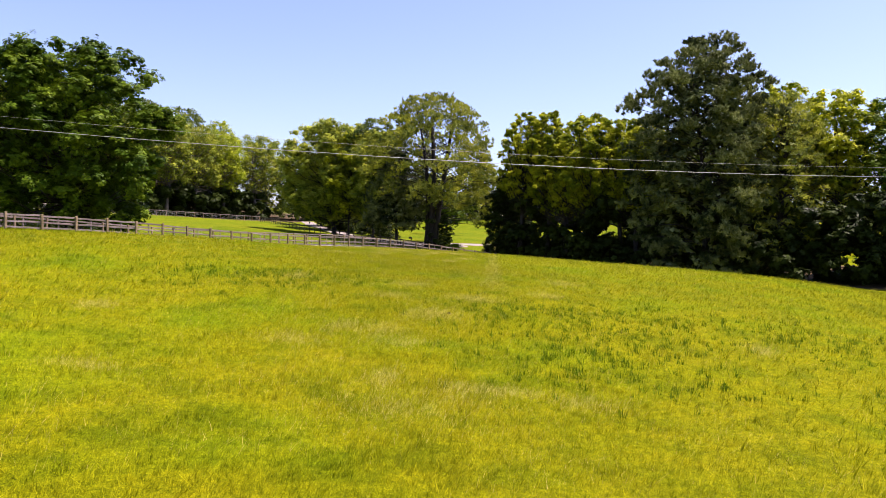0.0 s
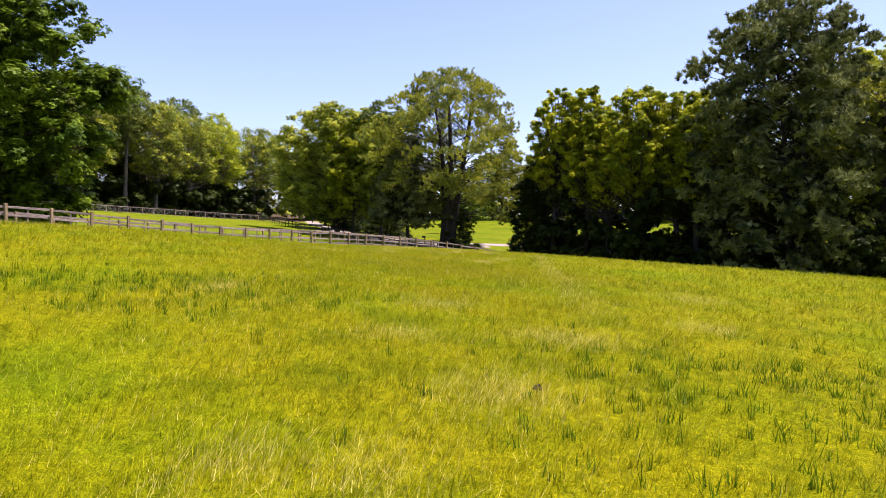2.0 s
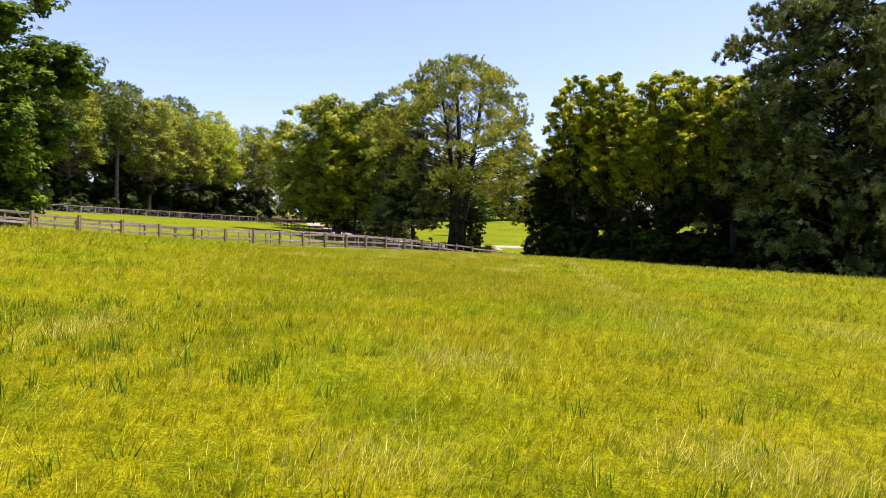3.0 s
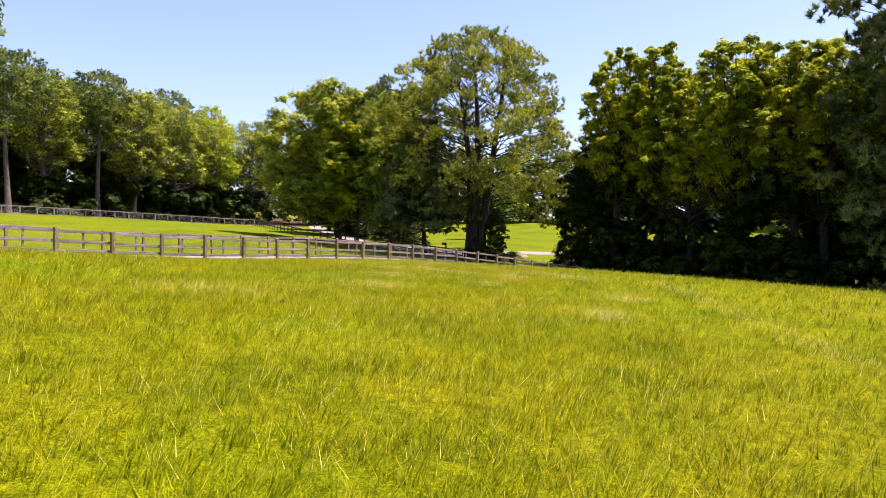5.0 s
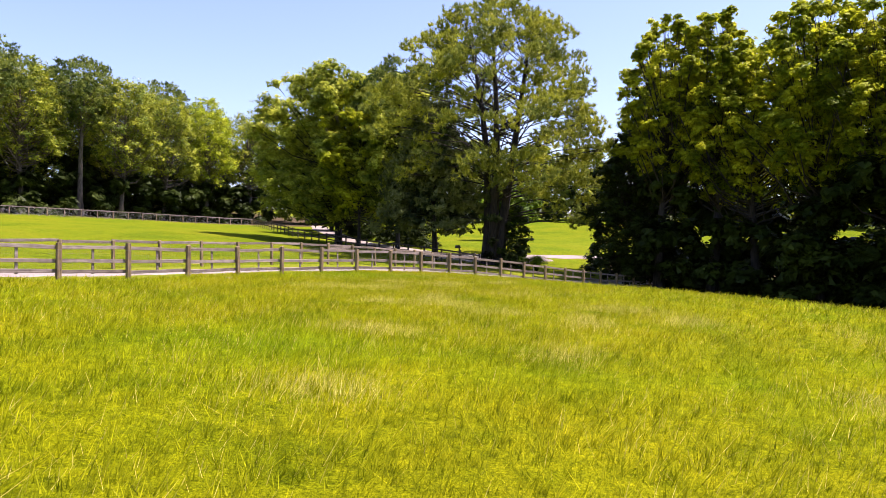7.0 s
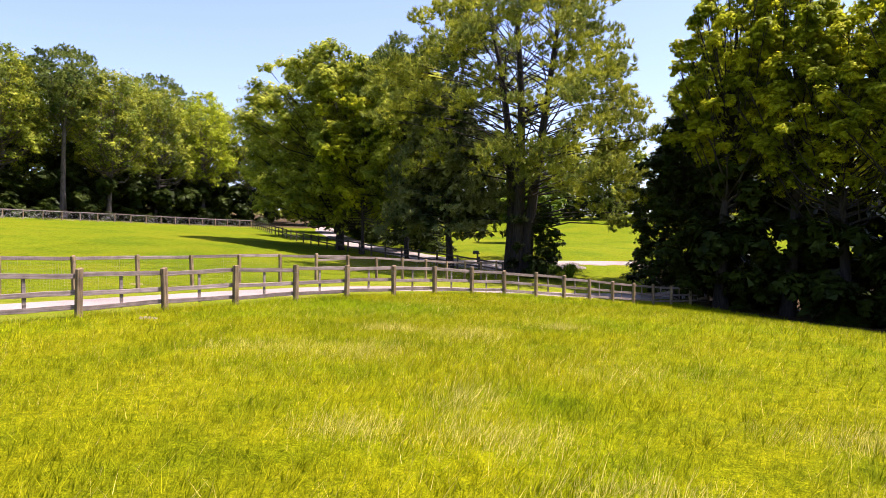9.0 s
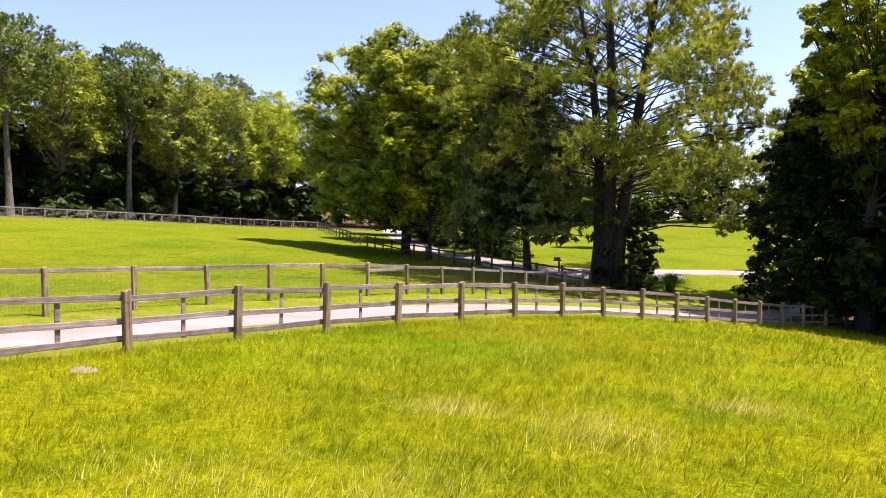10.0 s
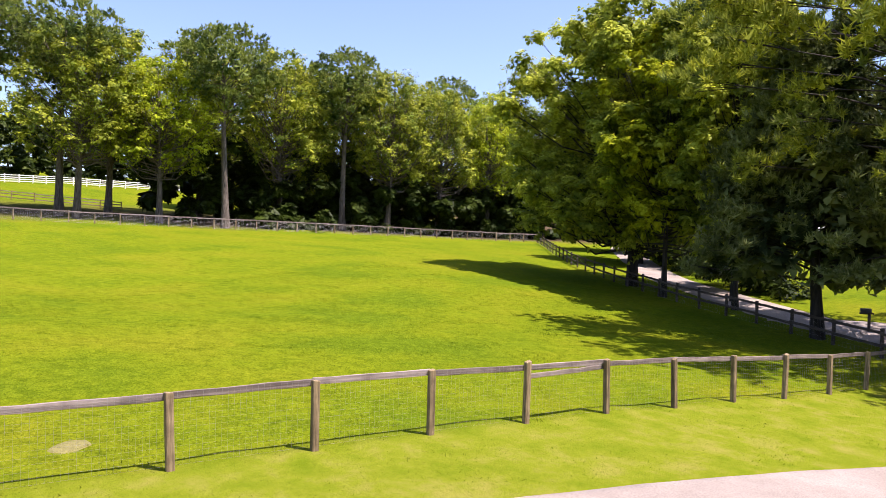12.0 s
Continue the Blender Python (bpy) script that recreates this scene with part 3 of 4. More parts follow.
tree("pine_tree", -5.3, 76.4, 24.2, 10.0, PINE, "tall many-stemmed pine with ivy at its foot beside the lane", 12, 185000, 0.34, bare=0.20, stems=5, girth=0.78, lobes=210, clump=0.56, boughs=PINE_BOUGHS, slim=0.17, core=0.0)
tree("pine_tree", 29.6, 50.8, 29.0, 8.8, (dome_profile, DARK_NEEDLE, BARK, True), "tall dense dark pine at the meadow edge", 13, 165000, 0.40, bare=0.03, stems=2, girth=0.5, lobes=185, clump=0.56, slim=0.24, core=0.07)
tree("oak_tree", -25.0, 89.6, 20.4, 8.5, (round_profile, SUN_LEAF, BARK, False), "broad rounded oak with a sunlit yellow-green top over the fence", 14, 140000, 0.23, bare=0.17, lobes=210, clump=0.52)
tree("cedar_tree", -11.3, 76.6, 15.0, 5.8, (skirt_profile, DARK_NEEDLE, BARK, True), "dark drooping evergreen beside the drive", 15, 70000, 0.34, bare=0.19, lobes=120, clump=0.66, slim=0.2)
tree("hardwood_tree", -15.9, 82.6, 18.5, 4.7, (tall_profile, SUN_LEAF, BARK, False), "slim leafy hardwood beside the drive", 16, 42000, 0.23, bare=0.25, lobes=120, clump=0.62, girth=0.17)
tree("hardwood_tree", -20.6, 85.2, 18.0, 4.9, (tall_profile, GUM_LEAF, BARK, False), "slim sunlit hardwood beside the drive", 17, 44000, 0.23, bare=0.24, lobes=120, clump=0.62, girth=0.17)
tree("pine_tree", -16.5, 85.8, 21.0, 5.0, (dome_profile, BLUE_NEEDLE, BARK, True), "blue-green pine behind the drive trees", 18, 30000, 0.38, bare=0.4, lobes=70, clump=0.7, girth=0.2)
tree("hardwood_tree", -30.5, 108.5, 15.5, 5.5, (round_profile, OAK_LEAF, BARK, False), "dark hardwood beyond the drive", 19, 16000, 0.42, bare=0.15, lobes=60)
tree("hardwood_tree", -36.5, 124.0, 15.0, 5.5, (round_profile, OAK_LEAF, BARK, False), "dark hardwood beyond the drive", 20, 14000, 0.45, bare=0.15, lobes=60)
# the wood along the meadow
# the last sweetgum is unseen, added to shade the strip beside the lane
WOOD = [(8.7, 69.0, 20.2, 4.1, GUM, 15000), (12.2, 67.5, 20.1, 3.9, GUM, 15000), (17.2, 61.2, 18.6, 4.8, GUM, 17000), (20.8, 59.0, 17.7, 4.8, GUM, 14000), (14.6, 65.4, 16.6, 4.8, GUM, 12000), (23.4, 58.4, 17.6, 5.0, GUM, 11000),
        (6.3, 72.3, 11.5, 4.4, FIR, 11000), (38.0, 51.0, 19.5, 5.8, PINE, 15000), (40.4, 56.8, 21.8, 5.4, GUM, 11000), (46.0, 55.0, 20.6, 6.2, GUM, 11000), (52.5, 50.8, 19.5, 6.6, OAK, 11000), (34.0, 60.0, 17.6, 6.2, OAK, 9000), (27.0, 62.4, 16.6, 6.2, OAK, 9000), (10.0, 77.5, 17.5, 4.2, GUM, 9000)]
for k, (x, y, h, r, kind, n) in enumerate(WOOD):
    h = h - gz(x, y)
    name = "pine_tree" if kind is PINE else "cedar_tree" if kind is FIR else "sweetgum_tree" if kind is GUM else "oak_tree"
    tree(name, x, y, h, r, kind, {"pine_tree": "dark pine at the edge of the wood", "cedar_tree": "dark low-branched evergreen at the end of the fence", "sweetgum_tree": "tall sunlit yellow-green sweetgum at the wood's edge", "oak_tree": "leafy green oak deep in the wood"}[name],
         30 + k, int(n * (3.3 if x < 24 else 1.6)), 0.20 if x < 24 else 0.34, lobes=130 if kind is GUM else 190, clump=0.5, bare=0.43 if kind is GUM else 0.06 if kind is FIR else 0.15, group="trees of the wood")
# the tree line behind the far fence
FAR = [(-91.0, 73.0, 24.0, 4.8, FAR_PINE), (-86.8, 80.0, 23.5, 4.6, FAR_PINE), (-84.1, 80.5, 20.5, 5.6, FAR_OAK), (-87.8, 86.0, 22.5, 5.8, FAR_OAK), (-81.1, 88.2, 20.0, 6.2, FAR_LIME), (-75.0, 92.8, 24.6, 4.4, FAR_PINE),
       (-76.5, 103.0, 23.0, 6.4, FAR_OAK), (-72.1, 110.5, 23.5, 4.2, FAR_PINE), (-69.5, 117.0, 21.5, 6.0, FAR_OAK), (-67.5, 126.0, 21.5, 6.4, FAR_OAK), (-64.5, 135.0, 22.0, 5.6, FAR_LIME), (-60.5, 146.0, 23.4, 6.5, FAR_OAK),
       (-80.0, 119.0, 23.5, 6.0, FAR_OAK), (-82.0, 150.0, 27.8, 4.2, FAR_PINE), (-72.0, 150.0, 24.6, 6.0, FAR_LIME), (-88.0, 99.0, 24.0, 6.4, FAR_OAK), (-93.0, 62.0, 23.0, 6.5, FAR_OAK), (-95.0, 52.0, 23.0, 5.5, FAR_PINE),
       (-52.0, 156.0, 20.0, 6.0, FAR_OAK), (-42.0, 165.0, 20.0, 6.5, FAR_OAK), (-30.0, 170.0, 19.0, 6.5, FAR_OAK), (-16.0, 172.0, 18.0, 6.5, FAR_OAK), (-3.0, 170.0, 17.0, 6.5, FAR_OAK), (10.0, 172.0, 17.0, 6.5, FAR_OAK), (24.0, 168.0, 17.0, 6.5, FAR_LIME), (38.0, 160.0, 17.0, 6.5, FAR_OAK), (52.0, 150.0, 18.0, 6.5, FAR_OAK), (64.0, 137.0, 18.0, 6.5, FAR_OAK), (75.0, 122.0, 18.0, 6.5, FAR_OAK), (84.0, 105.0, 18.0, 6.5, FAR_OAK)]
FAR += [(-98.0, 112.0, 24.0, 6.5, FAR_OAK), (-92.0, 122.0, 25.0, 6.5, FAR_OAK), (-86.0, 132.0, 25.0, 6.5, FAR_OAK), (-80.0, 140.0, 25.0, 6.5, FAR_OAK), (-76.0, 158.0, 24.0, 6.5, FAR_OAK), (-64.0, 164.0, 23.0, 6.5, FAR_OAK), (-82.0, 109.0, 22.0, 6.0, FAR_OAK),
        (-78.0, 128.0, 22.0, 6.0, FAR_OAK), (-165.0, 96.0, 15.0, 7.0, FAR_OAK), (-159.0, 110.0, 15.0, 7.0, FAR_OAK), (-150.0, 122.0, 15.0, 7.0, FAR_OAK), (-141.0, 132.0, 15.0, 7.0, FAR_OAK), (-130.0, 141.0, 15.0, 7.0, FAR_OAK), (-118.0, 148.0, 16.0, 7.0, FAR_OAK), (-170.0, 80.0, 15.0, 7.0, FAR_OAK), (-101.0, 68.0, 22.0, 6.0, FAR_OAK), (-104.0, 56.0, 24.0, 6.0, FAR_PINE), (-92.0, 40.0, 22.0, 6.0, FAR_OAK)]
for k, (x, y, h, r, kind) in enumerate(FAR):
    name = "pine_tree" if kind is FAR_PINE else "hardwood_tree"
    r *= 1.4 if kind is FAR_PINE else 1.0
    h *= 1.0 + 0.05 * math.sin(7.3 * k)
    tree(name, x, y, h, r, kind, "tall thin-topped pine behind the far fence" if kind is FAR_PINE else "bright yellow-green hardwood behind the far fence" if kind is FAR_LIME else "leafy hardwood in the far tree line",
         60 + k, 26000 if -92 < x < -60 and y < 152 else 6500, (0.34 if kind is FAR_PINE else 0.23) if -92 < x < -60 and y < 152 else 0.6, clump=0.85 if kind is FAR_PINE else 0.74, core=0.05, bare=(0.6 if kind is FAR_PINE else 0.36) if y < 155 and x > -112 and not (k > 29 and y > 100) else 0.05, group="far tree line", lobes=60 if kind is FAR_PINE else 120, slim=0.3 if kind is FAR_PINE else 0.0)
tree("hardwood_tree", -6.5, 113.0, 9.0, 4.0, OAK, "small shade tree standing on the lawn", 95, 5000, 0.4, bare=0.3)


def thicket(name, label, line, width, low, high, count, size, leaf, seed):
    """A belt of undergrowth: leaf clumps heaped along a line."""
    rng = np.random.default_rng(seed)
    pts = np.array(along(line, 0.9))
    n = len(pts) * 3
    base = pts[rng.integers(0, len(pts), n)] + rng.normal(0, width / 2, (n, 2))
    z = height(base[:, 0], base[:, 1]) + low + (high - low) * rng.random(n) ** 1.3
    r = 0.7 + 0.9 * rng.random(n)
    v, f = leaf_cloud(rng, np.column_stack([base, z]), r, np.full(n, 0.8), count, size, 0.6, False)
    v[:, 2] = np.maximum(v[:, 2], height(v[:, 0], v[:, 1]) + 0.02)
    tagged(new(name, mesh_from(name, v, f, leaf, 3)), label, "undergrowth", kind="stuff")


# belts of near-black leaves stand in for the shade under the trees
thicket("undergrowth", "dense undergrowth along the wood's edge, shade put into its leaf colour", [(6.8, 71.4), (10.6, 66.8), (18.1, 61.0), (25.4, 53.6), (34.3, 48.9), (48.2, 43.0), (70.0, 37.0)], 3.0, 0.2, 9.5, 100000, 0.5, DARK_LEAF, 201)
# second belt, added to close bright gaps with the same shade-dark leaves
thicket("undergrowth", "thicket added inside the wood to close gaps, shade put into its leaf colour", [(9.5, 73.6), (14.0, 69.6), (22.0, 62.8), (30.0, 55.6), (40.0, 50.8), (56.0, 45.4), (76.0, 40.0)], 2.6, 0.2, 9.0, 70000, 1.0, DARK_LEAF, 207)
# far belts too: their leaf colour holds the shade below the crowns
thicket("undergrowth", "undergrowth below the far trees, shade put into its leaf colour", [(-59.0, 148.0), (-73.0, 112.0), (-76.5, 98.0)], 4.0, 0.2, 7.0, 50000, 0.85, DARK_LEAF, 202)
thicket("undergrowth", "undergrowth below the far trees, shade put into its leaf colour", [(-87.0, 90.5), (-80.0, 118.0), (-70.0, 150.0)], 7.0, 0.3, 11.0, 60000, 1.2, DARK_LEAF, 203)
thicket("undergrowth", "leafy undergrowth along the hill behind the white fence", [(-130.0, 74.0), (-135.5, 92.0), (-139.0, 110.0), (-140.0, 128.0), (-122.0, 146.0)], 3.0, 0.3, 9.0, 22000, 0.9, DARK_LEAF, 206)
thicket("undergrowth", "undergrowth behind the lawn, shade put into its leaf colour", [(-48.0, 166.0), (-10.0, 172.0), (40.0, 163.0), (66.0, 138.0), (86.0, 104.0)], 4.0, 0.3, 6.0, 30000, 0.9, DARK_LEAF, 204)
thicket("undergrowth", "shrubs along the far side of the drive, shade put into their leaf colour", [(-38.0, 134.0), (-28.0, 112.0), (-20.0, 97.0), (-13.5, 88.5)], 2.2, 0.2, 3.6, 22000, 0.32, DARK_LEAF, 205)

# ---- grass ----


def blades(rng, xy, tall, wide, lean, tuft=1, wind=0.0):
    """Tapered blades at each place, in tufts whose blades lean alike, and all a little down the wind."""
    n = len(xy) * tuft
    t = np.repeat(rng.random(len(xy)) * 2 * math.pi, tuft) + rng.normal(0, 0.8, n)
    grown = np.repeat(0.6 + 0.65 * rng.random(len(xy)), tuft)
    xy = np.repeat(xy, tuft, axis=0)
    if tuft > 1:
        xy = xy + rng.normal(0, 0.035, (n, 2))
    z = height(xy[:, 0], xy[:, 1])
    a = rng.random(n) * 2 * math.pi
    h = tall * grown * (0.65 + 0.5 * rng.random(n))
    w = wide * (0.7 + 0.6 * rng.random(n)) / 2
    s = np.abs(rng.normal(0, lean, n)) * h
    root = np.column_stack([xy, z - 0.02])
    side = np.column_stack([np.cos(a) * w, np.sin(a) * w, np.zeros(n)])
    tip = root + np.column_stack([np.cos(t) * s + wind * h, np.sin(t) * s + 0.4 * wind * h, h])
    return np.stack([root - side, root + side, tip], 1).reshape(-1, 3), n


def scatter(rng, n, lo, hi, keep):
    xy = rng.random((n, 2)) * (np.array(hi) - np.array(lo)) + np.array(lo)
    return xy[keep(xy[:, 0], xy[:, 1])]


def patchy(x, y, scale, seed):
    """Smooth random patches between 0 and 1."""
    rng = np.random.default_rng(seed)
    v = np.zeros(np.shape(x))
    for k in range(6):
        a = rng.random() * 6.28
        f = scale * (0.6 + 1.2 * rng.random())
        v = v + np.sin((x * math.cos(a) + y * math.sin(a)) * f + rng.random() * 6.28)
    return 0.5 + v / 7.0


def in_meadow(x, y):
    return (offset_from(FIELD_FENCE, x, y) < 0.35) & ~((offset_from(WOOD_EDGE, x, y) > 0.8) & (x > 4))


STRAW_PATCHES = [(-6.5, -13.1), (0.3, -15.0), (3.6, -18.2), (4.4, -20.6), (5.4, -18.9), (6.2, -18.3), (8.1, -18.6), (3.8, -9.8), (14.7, -10.2), (-2.7, -19.8), (1.3, -12.7), (2.6, -12.6), (3.4, -14.2), (4.9, -5.8), (9.2, 2.2), (4.9, -6.2), (2.2, -3.1), (1.7, -6.7), (3.7, -9.4), (8.1, -3.4),
                 (-3.0, -3.3), (-3.6, 28.5), (-5.0, 13.2), (-5.8, 32.0), (-4.3, 34.9), (-7.6, 31.9), (-1.7, 25.8), (-3.0, 27.0), (0.1, 25.0), (-4.6, 26.9), (0.9, 27.9), (-1.4, 30.9), (2.3, 26.1), (-0.4, 20.9), (-3.6, 22.0), (2.3, 15.0), (-2.9, 17.6), (3.2, 19.1), (-6.2, 35.5), (-2.4, 37.0)]
WEED_BEDS = [(9.4, -11.0, 3.6, 2.8, 230), (16.7, -7.0, 4.0, 2.0, 180), (-3.8, -4.4, 2.6, 1.8, 190), (6.8, -7.7, 1.8, 1.2, 90), (8.4, -15.2, 1.8, 1.6, 130)]


def build_grass():
    rng = np.random.default_rng(21)
    track = [(7.6, -38.0), (3.4, -15.0), (0.9, 1.0), (-2.5, 20.0), (-5.0, 32.0), (-9.0, 46.0)]
    def thinned(x, y, a, b):
        """True more often towards the line, fading out between two distances."""
        return rng.random(np.shape(x)) < np.clip((b - np.abs(offset_from(track, x, y))) / (b - a), 0, 1)

    near = scatter(rng, 130000, (-16, -31), (18, 54), lambda x, y: in_meadow(x, y) & thinned(x, y, 5.0, 12.0))
    close = scatter(rng, 125000, (-12, -28), (14, 46), lambda x, y: in_meadow(x, y) & thinned(x, y, 1.0, 6.5))
    v0, n0 = blades(rng, close, 0.155, 0.0085, 0.75, 6, 0.25)
    v1, n1 = blades(rng, near, 0.155, 0.011, 0.75, 6, 0.25)
    far = scatter(rng, 90000, (-30, -29), (42, 74), lambda x, y: in_meadow(x, y) & ~thinned(x, y, 5.0, 12.0))
    v2, n2 = blades(rng, far, 0.20, 0.026, 0.7, 4, 0.3)
    # longer grass left standing under the fence
    foot = np.array(along([(x + 0.16, y - 0.08) for x, y in FIELD_FENCE[1:6]], 0.002))
    foot = foot[rng.random(len(foot)) < 0.35 + 0.65 * (patchy(foot[:, 0], foot[:, 1], 2.6, 9) > 0.5)]
    v3, n3 = blades(rng, foot + rng.normal(0, 0.17, foot.shape), 0.23, 0.009, 0.6)
    verts = np.concatenate([v0, v1, v2, v3])
    me = mesh_from("meadow_grass", verts, np.arange(len(verts)).reshape(-1, 3), MEADOW, 3)
    tagged(new("meadow_grass", me), "long uncut yellow-green meadow grass", "grass", kind="stuff")

    dry = scatter(rng, 42000, (-22, -24), (22, 50), in_meadow)
    dry = np.concatenate([dry, scatter(rng, 90000, (-16, -26), (18, 50), lambda x, y: in_meadow(x, y) & thinned(x, y, 2.0, 8.0) & (patchy(x, y, 0.9, 4) > 0.42))])
    for cx, cy in STRAW_PATCHES:
        n = int(rng.integers(420, 900))
        dry = np.concatenate([dry, np.array((cx, cy)) + rng.normal(0, 1, (n, 2)) * (0.25 + 0.5 * rng.random(), 0.2 + 0.45 * rng.random())])
    # the worn line that runs up the meadow
    f = rng.random(2600)
    dry = np.concatenate([dry, np.column_stack([5.8 - 0.6 * f, -3.0 + 30 * f]) + rng.normal(0, 0.28, (2600, 2))])
    v, n = blades(rng, dry, 0.19, 0.0056, 0.6, 1, 0.3)
    tagged(new("dry_grass", mesh_from("dry_grass", v, np.arange(len(v)).reshape(-1, 3), STRAW, 3)), "straw-coloured seeding grass stems in patches", "grass", kind="stuff")

    mown = scatter(rng, 240000, (-40, 24), (0, 78), lambda x, y: ((offset_from(PADDOCK_FENCE, x, y) > 0.0) | (rng.random(len(x)) < 0.3)) & (offset_from(FIELD_FENCE, x, y) > 0.2) & (np.abs(offset_from(LANE_MID, x, y)) > 1.5) & (np.abs(offset_from(DRIVE, x, y)) > 1.8))
    v, n = blades(rng, mown, 0.055, 0.018, 1.2)
    tagged(new("mown_grass", mesh_from("mown_grass", v, np.arange(len(v)).reshape(-1, 3), MOWN, 3)), "short bright green grazed grass", "grass", kind="stuff")

    tufts = np.concatenate([np.array((cx, cy)) + rng.normal(0, 1, (n, 2)) * (sx, sy) for cx, cy, sx, sy, n in WEED_BEDS])
    tufts = tufts[in_meadow(tufts[:, 0], tufts[:, 1])]
    pos = np.repeat(tufts, 14, axis=0) + rng.normal(0, 0.06, (len(tufts) * 14, 2))
    v, n = blades(rng, pos, 0.22, 0.019, 0.4)
    tagged(new("weeds", mesh_from("weeds", v, np.arange(len(v)).reshape(-1, 3), WEED, 3)), "dark green upright weeds among the grass", "weeds", kind="stuff")


build_grass()

# ---- cables over the meadow ----


def cable(name, a, b, sag, thick, label):
    verts, faces = [], []
    path = []
    for k in range(41):
        f = k / 40
        p = np.array(a) + (np.array(b) - np.array(a)) * f
        p[2] -= sag * 4 * f * (1 - f)
        path.append(p)
    tube(verts, faces, path, [thick] * 41, 6)
    tagged(new(name, mesh_from(name, verts, faces, CABLE)), label, "cable", kind="structure")


cable("power_cable", (-60.0, -36.71, 12.02), (60.0, 3.32, 8.46), 5.65, 0.0068, "pale overhead cable strung across the meadow")
cable("power_cable", (-60.0, -37.39, 12.4), (60.0, 3.36, 8.97), 5.86, 0.0026, "thin overhead cable strung across the meadow")

# ---- things by the lane ----


def leafy(name, x, y, clumps, leaf, count, size, label, category, seed):
    rng = np.random.default_rng(seed)
    c = np.array([(a, b, d) for a, b, d, r in clumps], float)
    v, f = leaf_cloud(rng, c, np.array([r for *_, r in clumps], float), np.full(len(clumps), 0.9), count, size, 0.75, False)
    v[:, 2] = np.maximum(v[:, 2], 0.02)
    root = thing(name, x, y, gz(x, y), label, category)
    child("leaves", mesh_from("leaves", v, f, leaf, 3), root)
    verts, faces = [], []
    for a, b, d, r in clumps:
        tube(verts, faces, [np.array((0, 0, -0.1)), np.array((a * 0.5, b * 0.5, d * 0.6)), np.array((a, b, d))], [0.035, 0.025, 0.01], 5)
    child("stems", mesh_from("stems", verts, faces, BARK), root)
    return root


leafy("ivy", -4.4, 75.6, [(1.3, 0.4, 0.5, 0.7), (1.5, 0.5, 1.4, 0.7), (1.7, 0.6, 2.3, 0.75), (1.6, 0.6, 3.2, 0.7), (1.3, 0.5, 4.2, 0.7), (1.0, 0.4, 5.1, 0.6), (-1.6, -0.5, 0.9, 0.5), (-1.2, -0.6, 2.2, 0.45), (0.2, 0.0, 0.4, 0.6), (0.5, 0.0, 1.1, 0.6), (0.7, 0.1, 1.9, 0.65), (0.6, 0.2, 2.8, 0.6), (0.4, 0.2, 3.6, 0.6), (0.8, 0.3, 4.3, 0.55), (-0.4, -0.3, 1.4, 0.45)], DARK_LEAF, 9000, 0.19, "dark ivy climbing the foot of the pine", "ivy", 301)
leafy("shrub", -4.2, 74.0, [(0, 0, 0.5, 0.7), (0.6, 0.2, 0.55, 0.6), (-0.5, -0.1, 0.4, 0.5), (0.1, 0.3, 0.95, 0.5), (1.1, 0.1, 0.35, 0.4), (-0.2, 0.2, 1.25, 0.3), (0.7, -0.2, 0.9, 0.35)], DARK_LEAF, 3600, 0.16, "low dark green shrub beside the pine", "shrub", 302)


def fountain_grass(x, y, tall, label, seed):
    rng = np.random.default_rng(seed)
    n = 900
    verts, faces = [], []
    for k in range(n):
        a, out, h = rng.random() * 6.283, tall * (0.2 + 0.75 * rng.random()), tall * (0.7 + 0.4 * rng.random())
        d = np.array((math.cos(a), math.sin(a), 0))
        w = np.array((-d[1], d[0], 0)) * 0.011
        droop = 0.25 + 0.65 * rng.random()
        p0, p1, p2 = d * 0.10, d * out * 0.35 + np.array((0, 0, h * 0.78)), d * out * 0.8 + np.array((0, 0, h * (1.0 - 0.35 * droop)))
        p3 = d * out * 1.25 + np.array((0, 0, h * (1.0 - droop)))
        i = len(verts)
        verts += [p0 - w, p0 + w, p1 + w, p1 - w, p2 + w * 0.7, p2 - w * 0.7, p3]
        faces += [(i, i + 1, i + 2, i + 3), (i + 3, i + 2, i + 4, i + 5), (i + 5, i + 4, i + 6)]
    tagged(new("fountain_grass", mesh_from("fountain_grass", verts, faces, OAK_LEAF)), label, "ornamental grass").location = (x, y, gz(x, y))


fountain_grass(-1.5, 74.3, 1.5, "clump of arching ornamental grass beside the pine", 5)
fountain_grass(-2.9, 74.8, 1.2, "smaller clump of arching ornamental grass beside the shrub", 6)


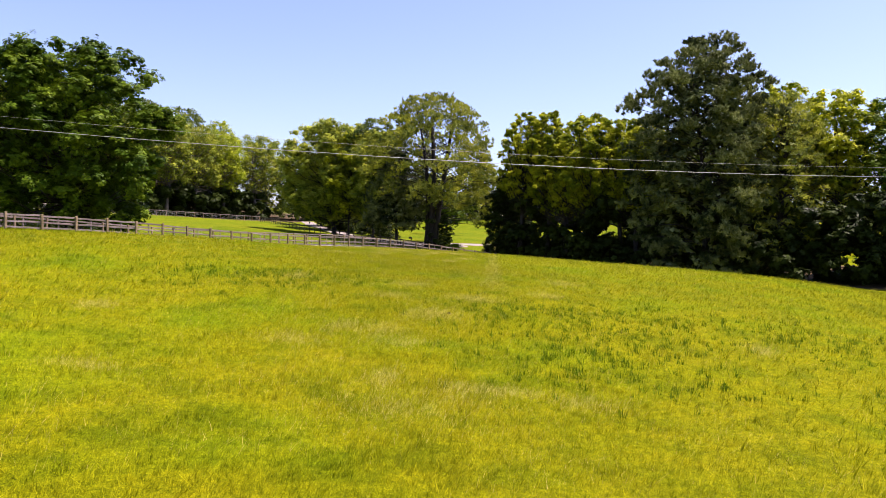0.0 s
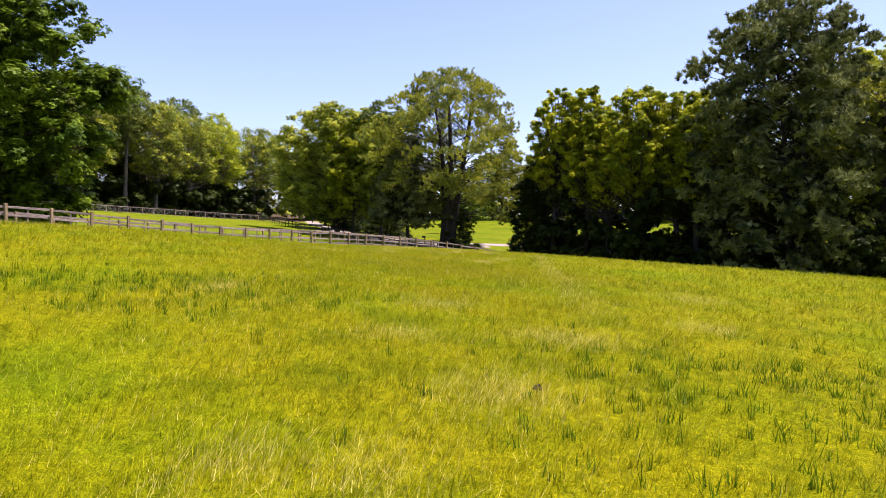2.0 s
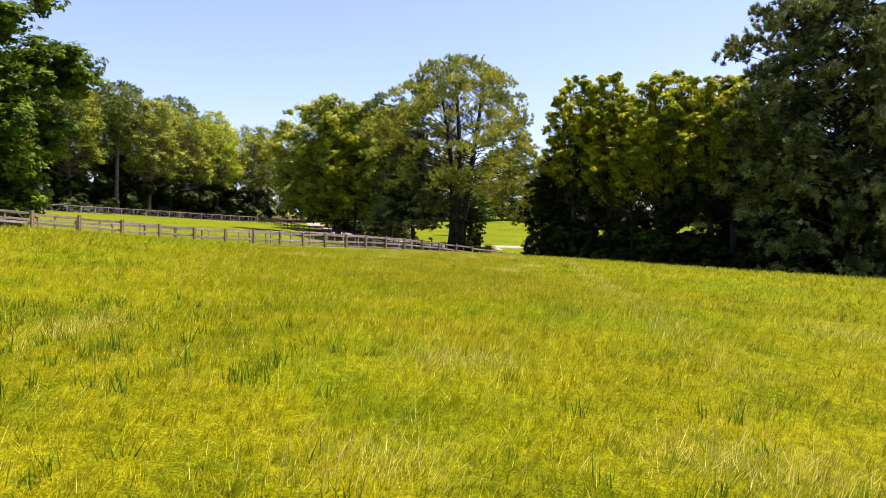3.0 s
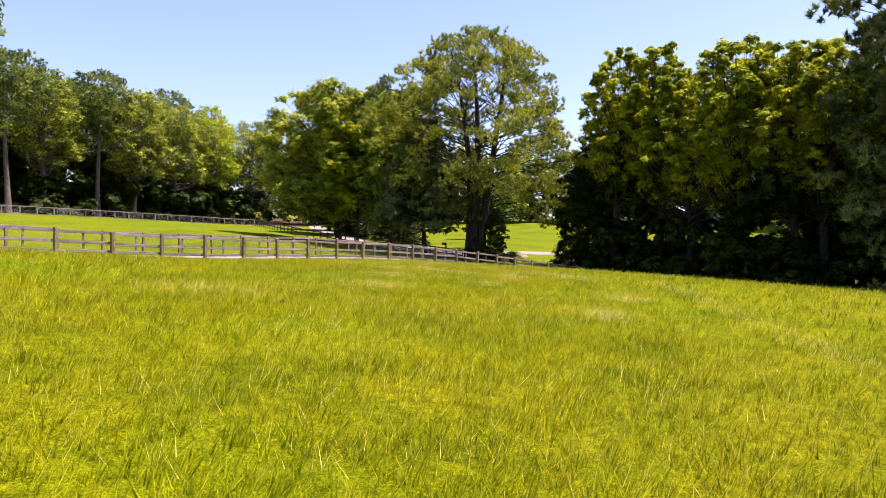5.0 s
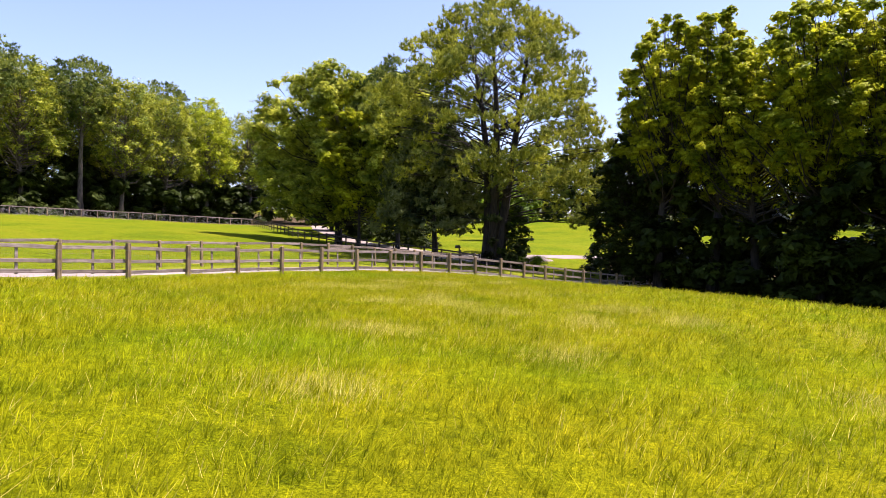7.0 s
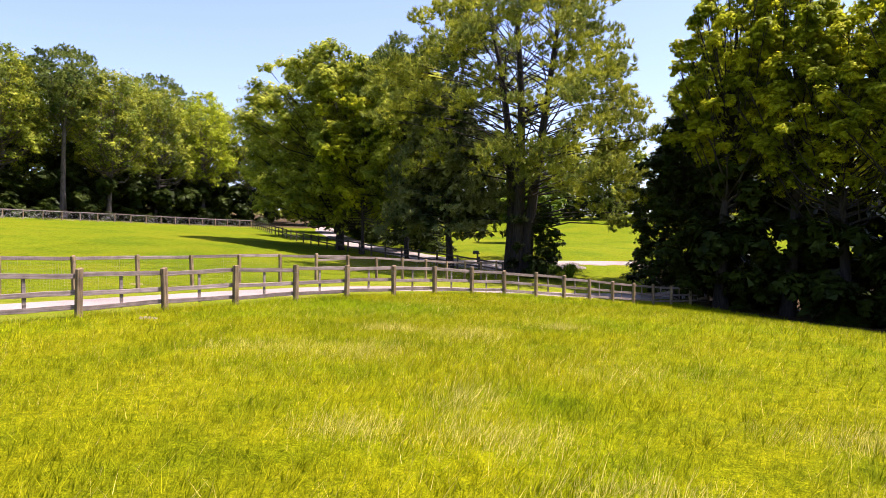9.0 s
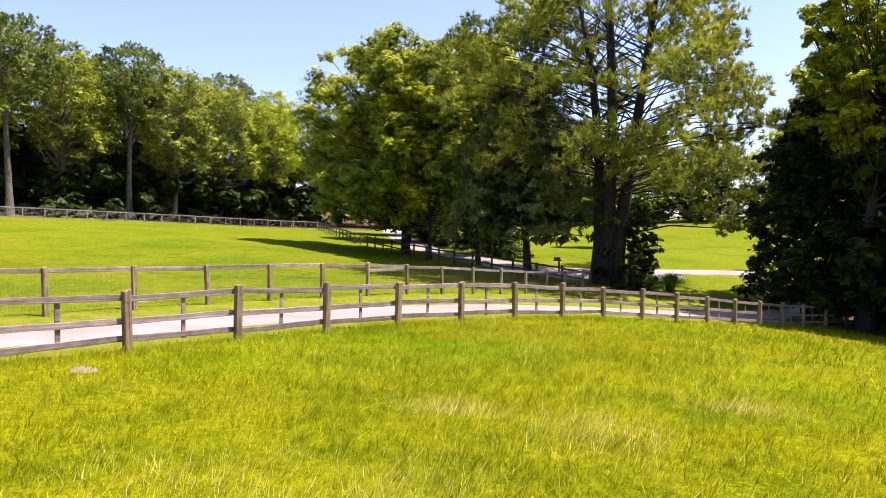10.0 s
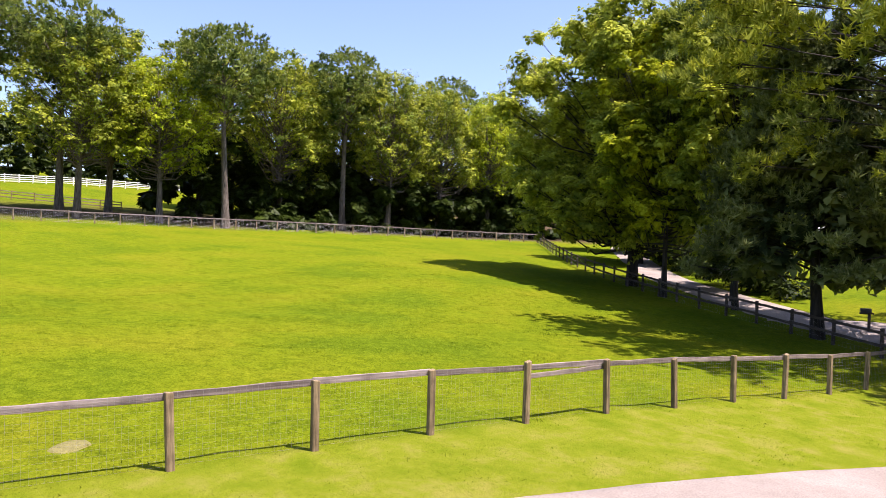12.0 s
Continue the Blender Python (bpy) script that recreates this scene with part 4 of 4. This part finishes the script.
def mailbox(x, y):
    root = thing("mailbox", x, y, gz(x, y), "dark mailbox on a timber post beside the drive", "mailbox")
    part("post", box_bm(0.11, 0.11, 1.35, 0.008, -0.25), SHADED_WOOD, root)
    bm = box_bm(0.62, 0.08, 0.08, 0.006)
    bmesh.ops.translate(bm, verts=bm.verts, vec=(0.12, 0, 0.92))
    part("arm", bm, SHADED_WOOD, root)
    bm = bmesh.new()
    ring = [(-0.09, 0.0), (0.09, 0.0), (0.09, 0.12)] + [(0.09 * math.cos(a), 0.12 + 0.09 * math.sin(a)) for a in (0.6, 1.2, 1.57, 1.95, 2.55)] + [(-0.09, 0.12)]
    ends = [[bm.verts.new((xx, yy, zz + 1.0)) for yy, zz in ring] for xx in (-0.08, 0.40)]
    for k in range(len(ring)):
        bm.faces.new((ends[0][k], ends[0][(k + 1) % len(ring)], ends[1][(k + 1) % len(ring)], ends[1][k]))
    bm.faces.new(ends[0])
    bm.faces.new(ends[1][::-1])
    bmesh.ops.recalc_face_normals(bm, faces=bm.faces)
    part("box", bm, plain_material("dark_enamel", (0.02, 0.02, 0.022), 0.4), root, "black rounded letter box")
    root.rotation_euler = (0, 0, radians(200))


mailbox(-9.2, 79.6)


def mound(name, x, y, r, h, rgb, label, seed):
    """A low rough heap of bare earth."""
    rng = np.random.default_rng(seed)
    verts, faces = [(0, 0, h)], []
    rings, sides = 5, 16
    for k in range(1, rings + 1):
        for q in range(sides):
            a = 2 * math.pi * q / sides
            rr = r * k / rings * (1 + 0.25 * math.sin(2 * a + seed) + rng.normal(0, 0.06))
            xx, yy = rr * math.cos(a), rr * math.sin(a)
            verts.append((xx, yy, gz(x + xx, y + yy) - gz(x, y) + h * (1 - (k / rings) ** 2) + rng.normal(0, h * 0.12) - 0.02 * (k == rings)))
    for q in range(sides):
        faces.append((0, 1 + q, 1 + (q + 1) % sides))
    for k in range(rings - 1):
        for q in range(sides):
            i, j = 1 + k * sides + q, 1 + k * sides + (q + 1) % sides
            faces.append((i, i + sides, j + sides, j))
    m, nt, n, l, b = nodes_of(name)
    l.new(ramp(nt, noise_at(nt, 14, 5, 0.7, "World"), [(0.3, tuple(v * 0.5 for v in rgb)), (0.65, rgb)]), b.inputs["Base Color"])
    b.inputs["Roughness"].default_value = 1.0
    bump(nt, noise_at(nt, 25, 5, 0.7, "World"), b, 1.0, 0.03)
    ob = new(name, mesh_from(name, verts, faces, m))
    ob.location = (x, y, gz(x, y))
    tagged(ob, label, "earth patch")


mound("earth_mound", 4.34, -9.22, 0.07, 0.07, (0.045, 0.022, 0.018), "small heap of dark soil in the grass", 1)
mound("earth_mound", -3.37, 12.49, 0.05, 0.05, (0.045, 0.025, 0.018), "small heap of dark soil in the grass", 2)
mound("bare_patch", -12.6, 36.2, 0.30, 0.03, (0.26, 0.20, 0.11), "pale patch of bare dry earth", 3)
mound("bare_patch", -19.1, 45.7, 0.34, 0.03, (0.20, 0.18, 0.055), "pale patch of bare dry earth", 4)
for x, y, r in ((-2.31, 10.45, 0.13), (-2.13, 11.38, 0.12), (-1.96, 10.59, 0.14), (3.58, 13.94, 0.11)):
    mound("bare_patch", x, y, r, 0.02, (0.23, 0.19, 0.11), "pale patch of bare dry earth", int(100 * r))
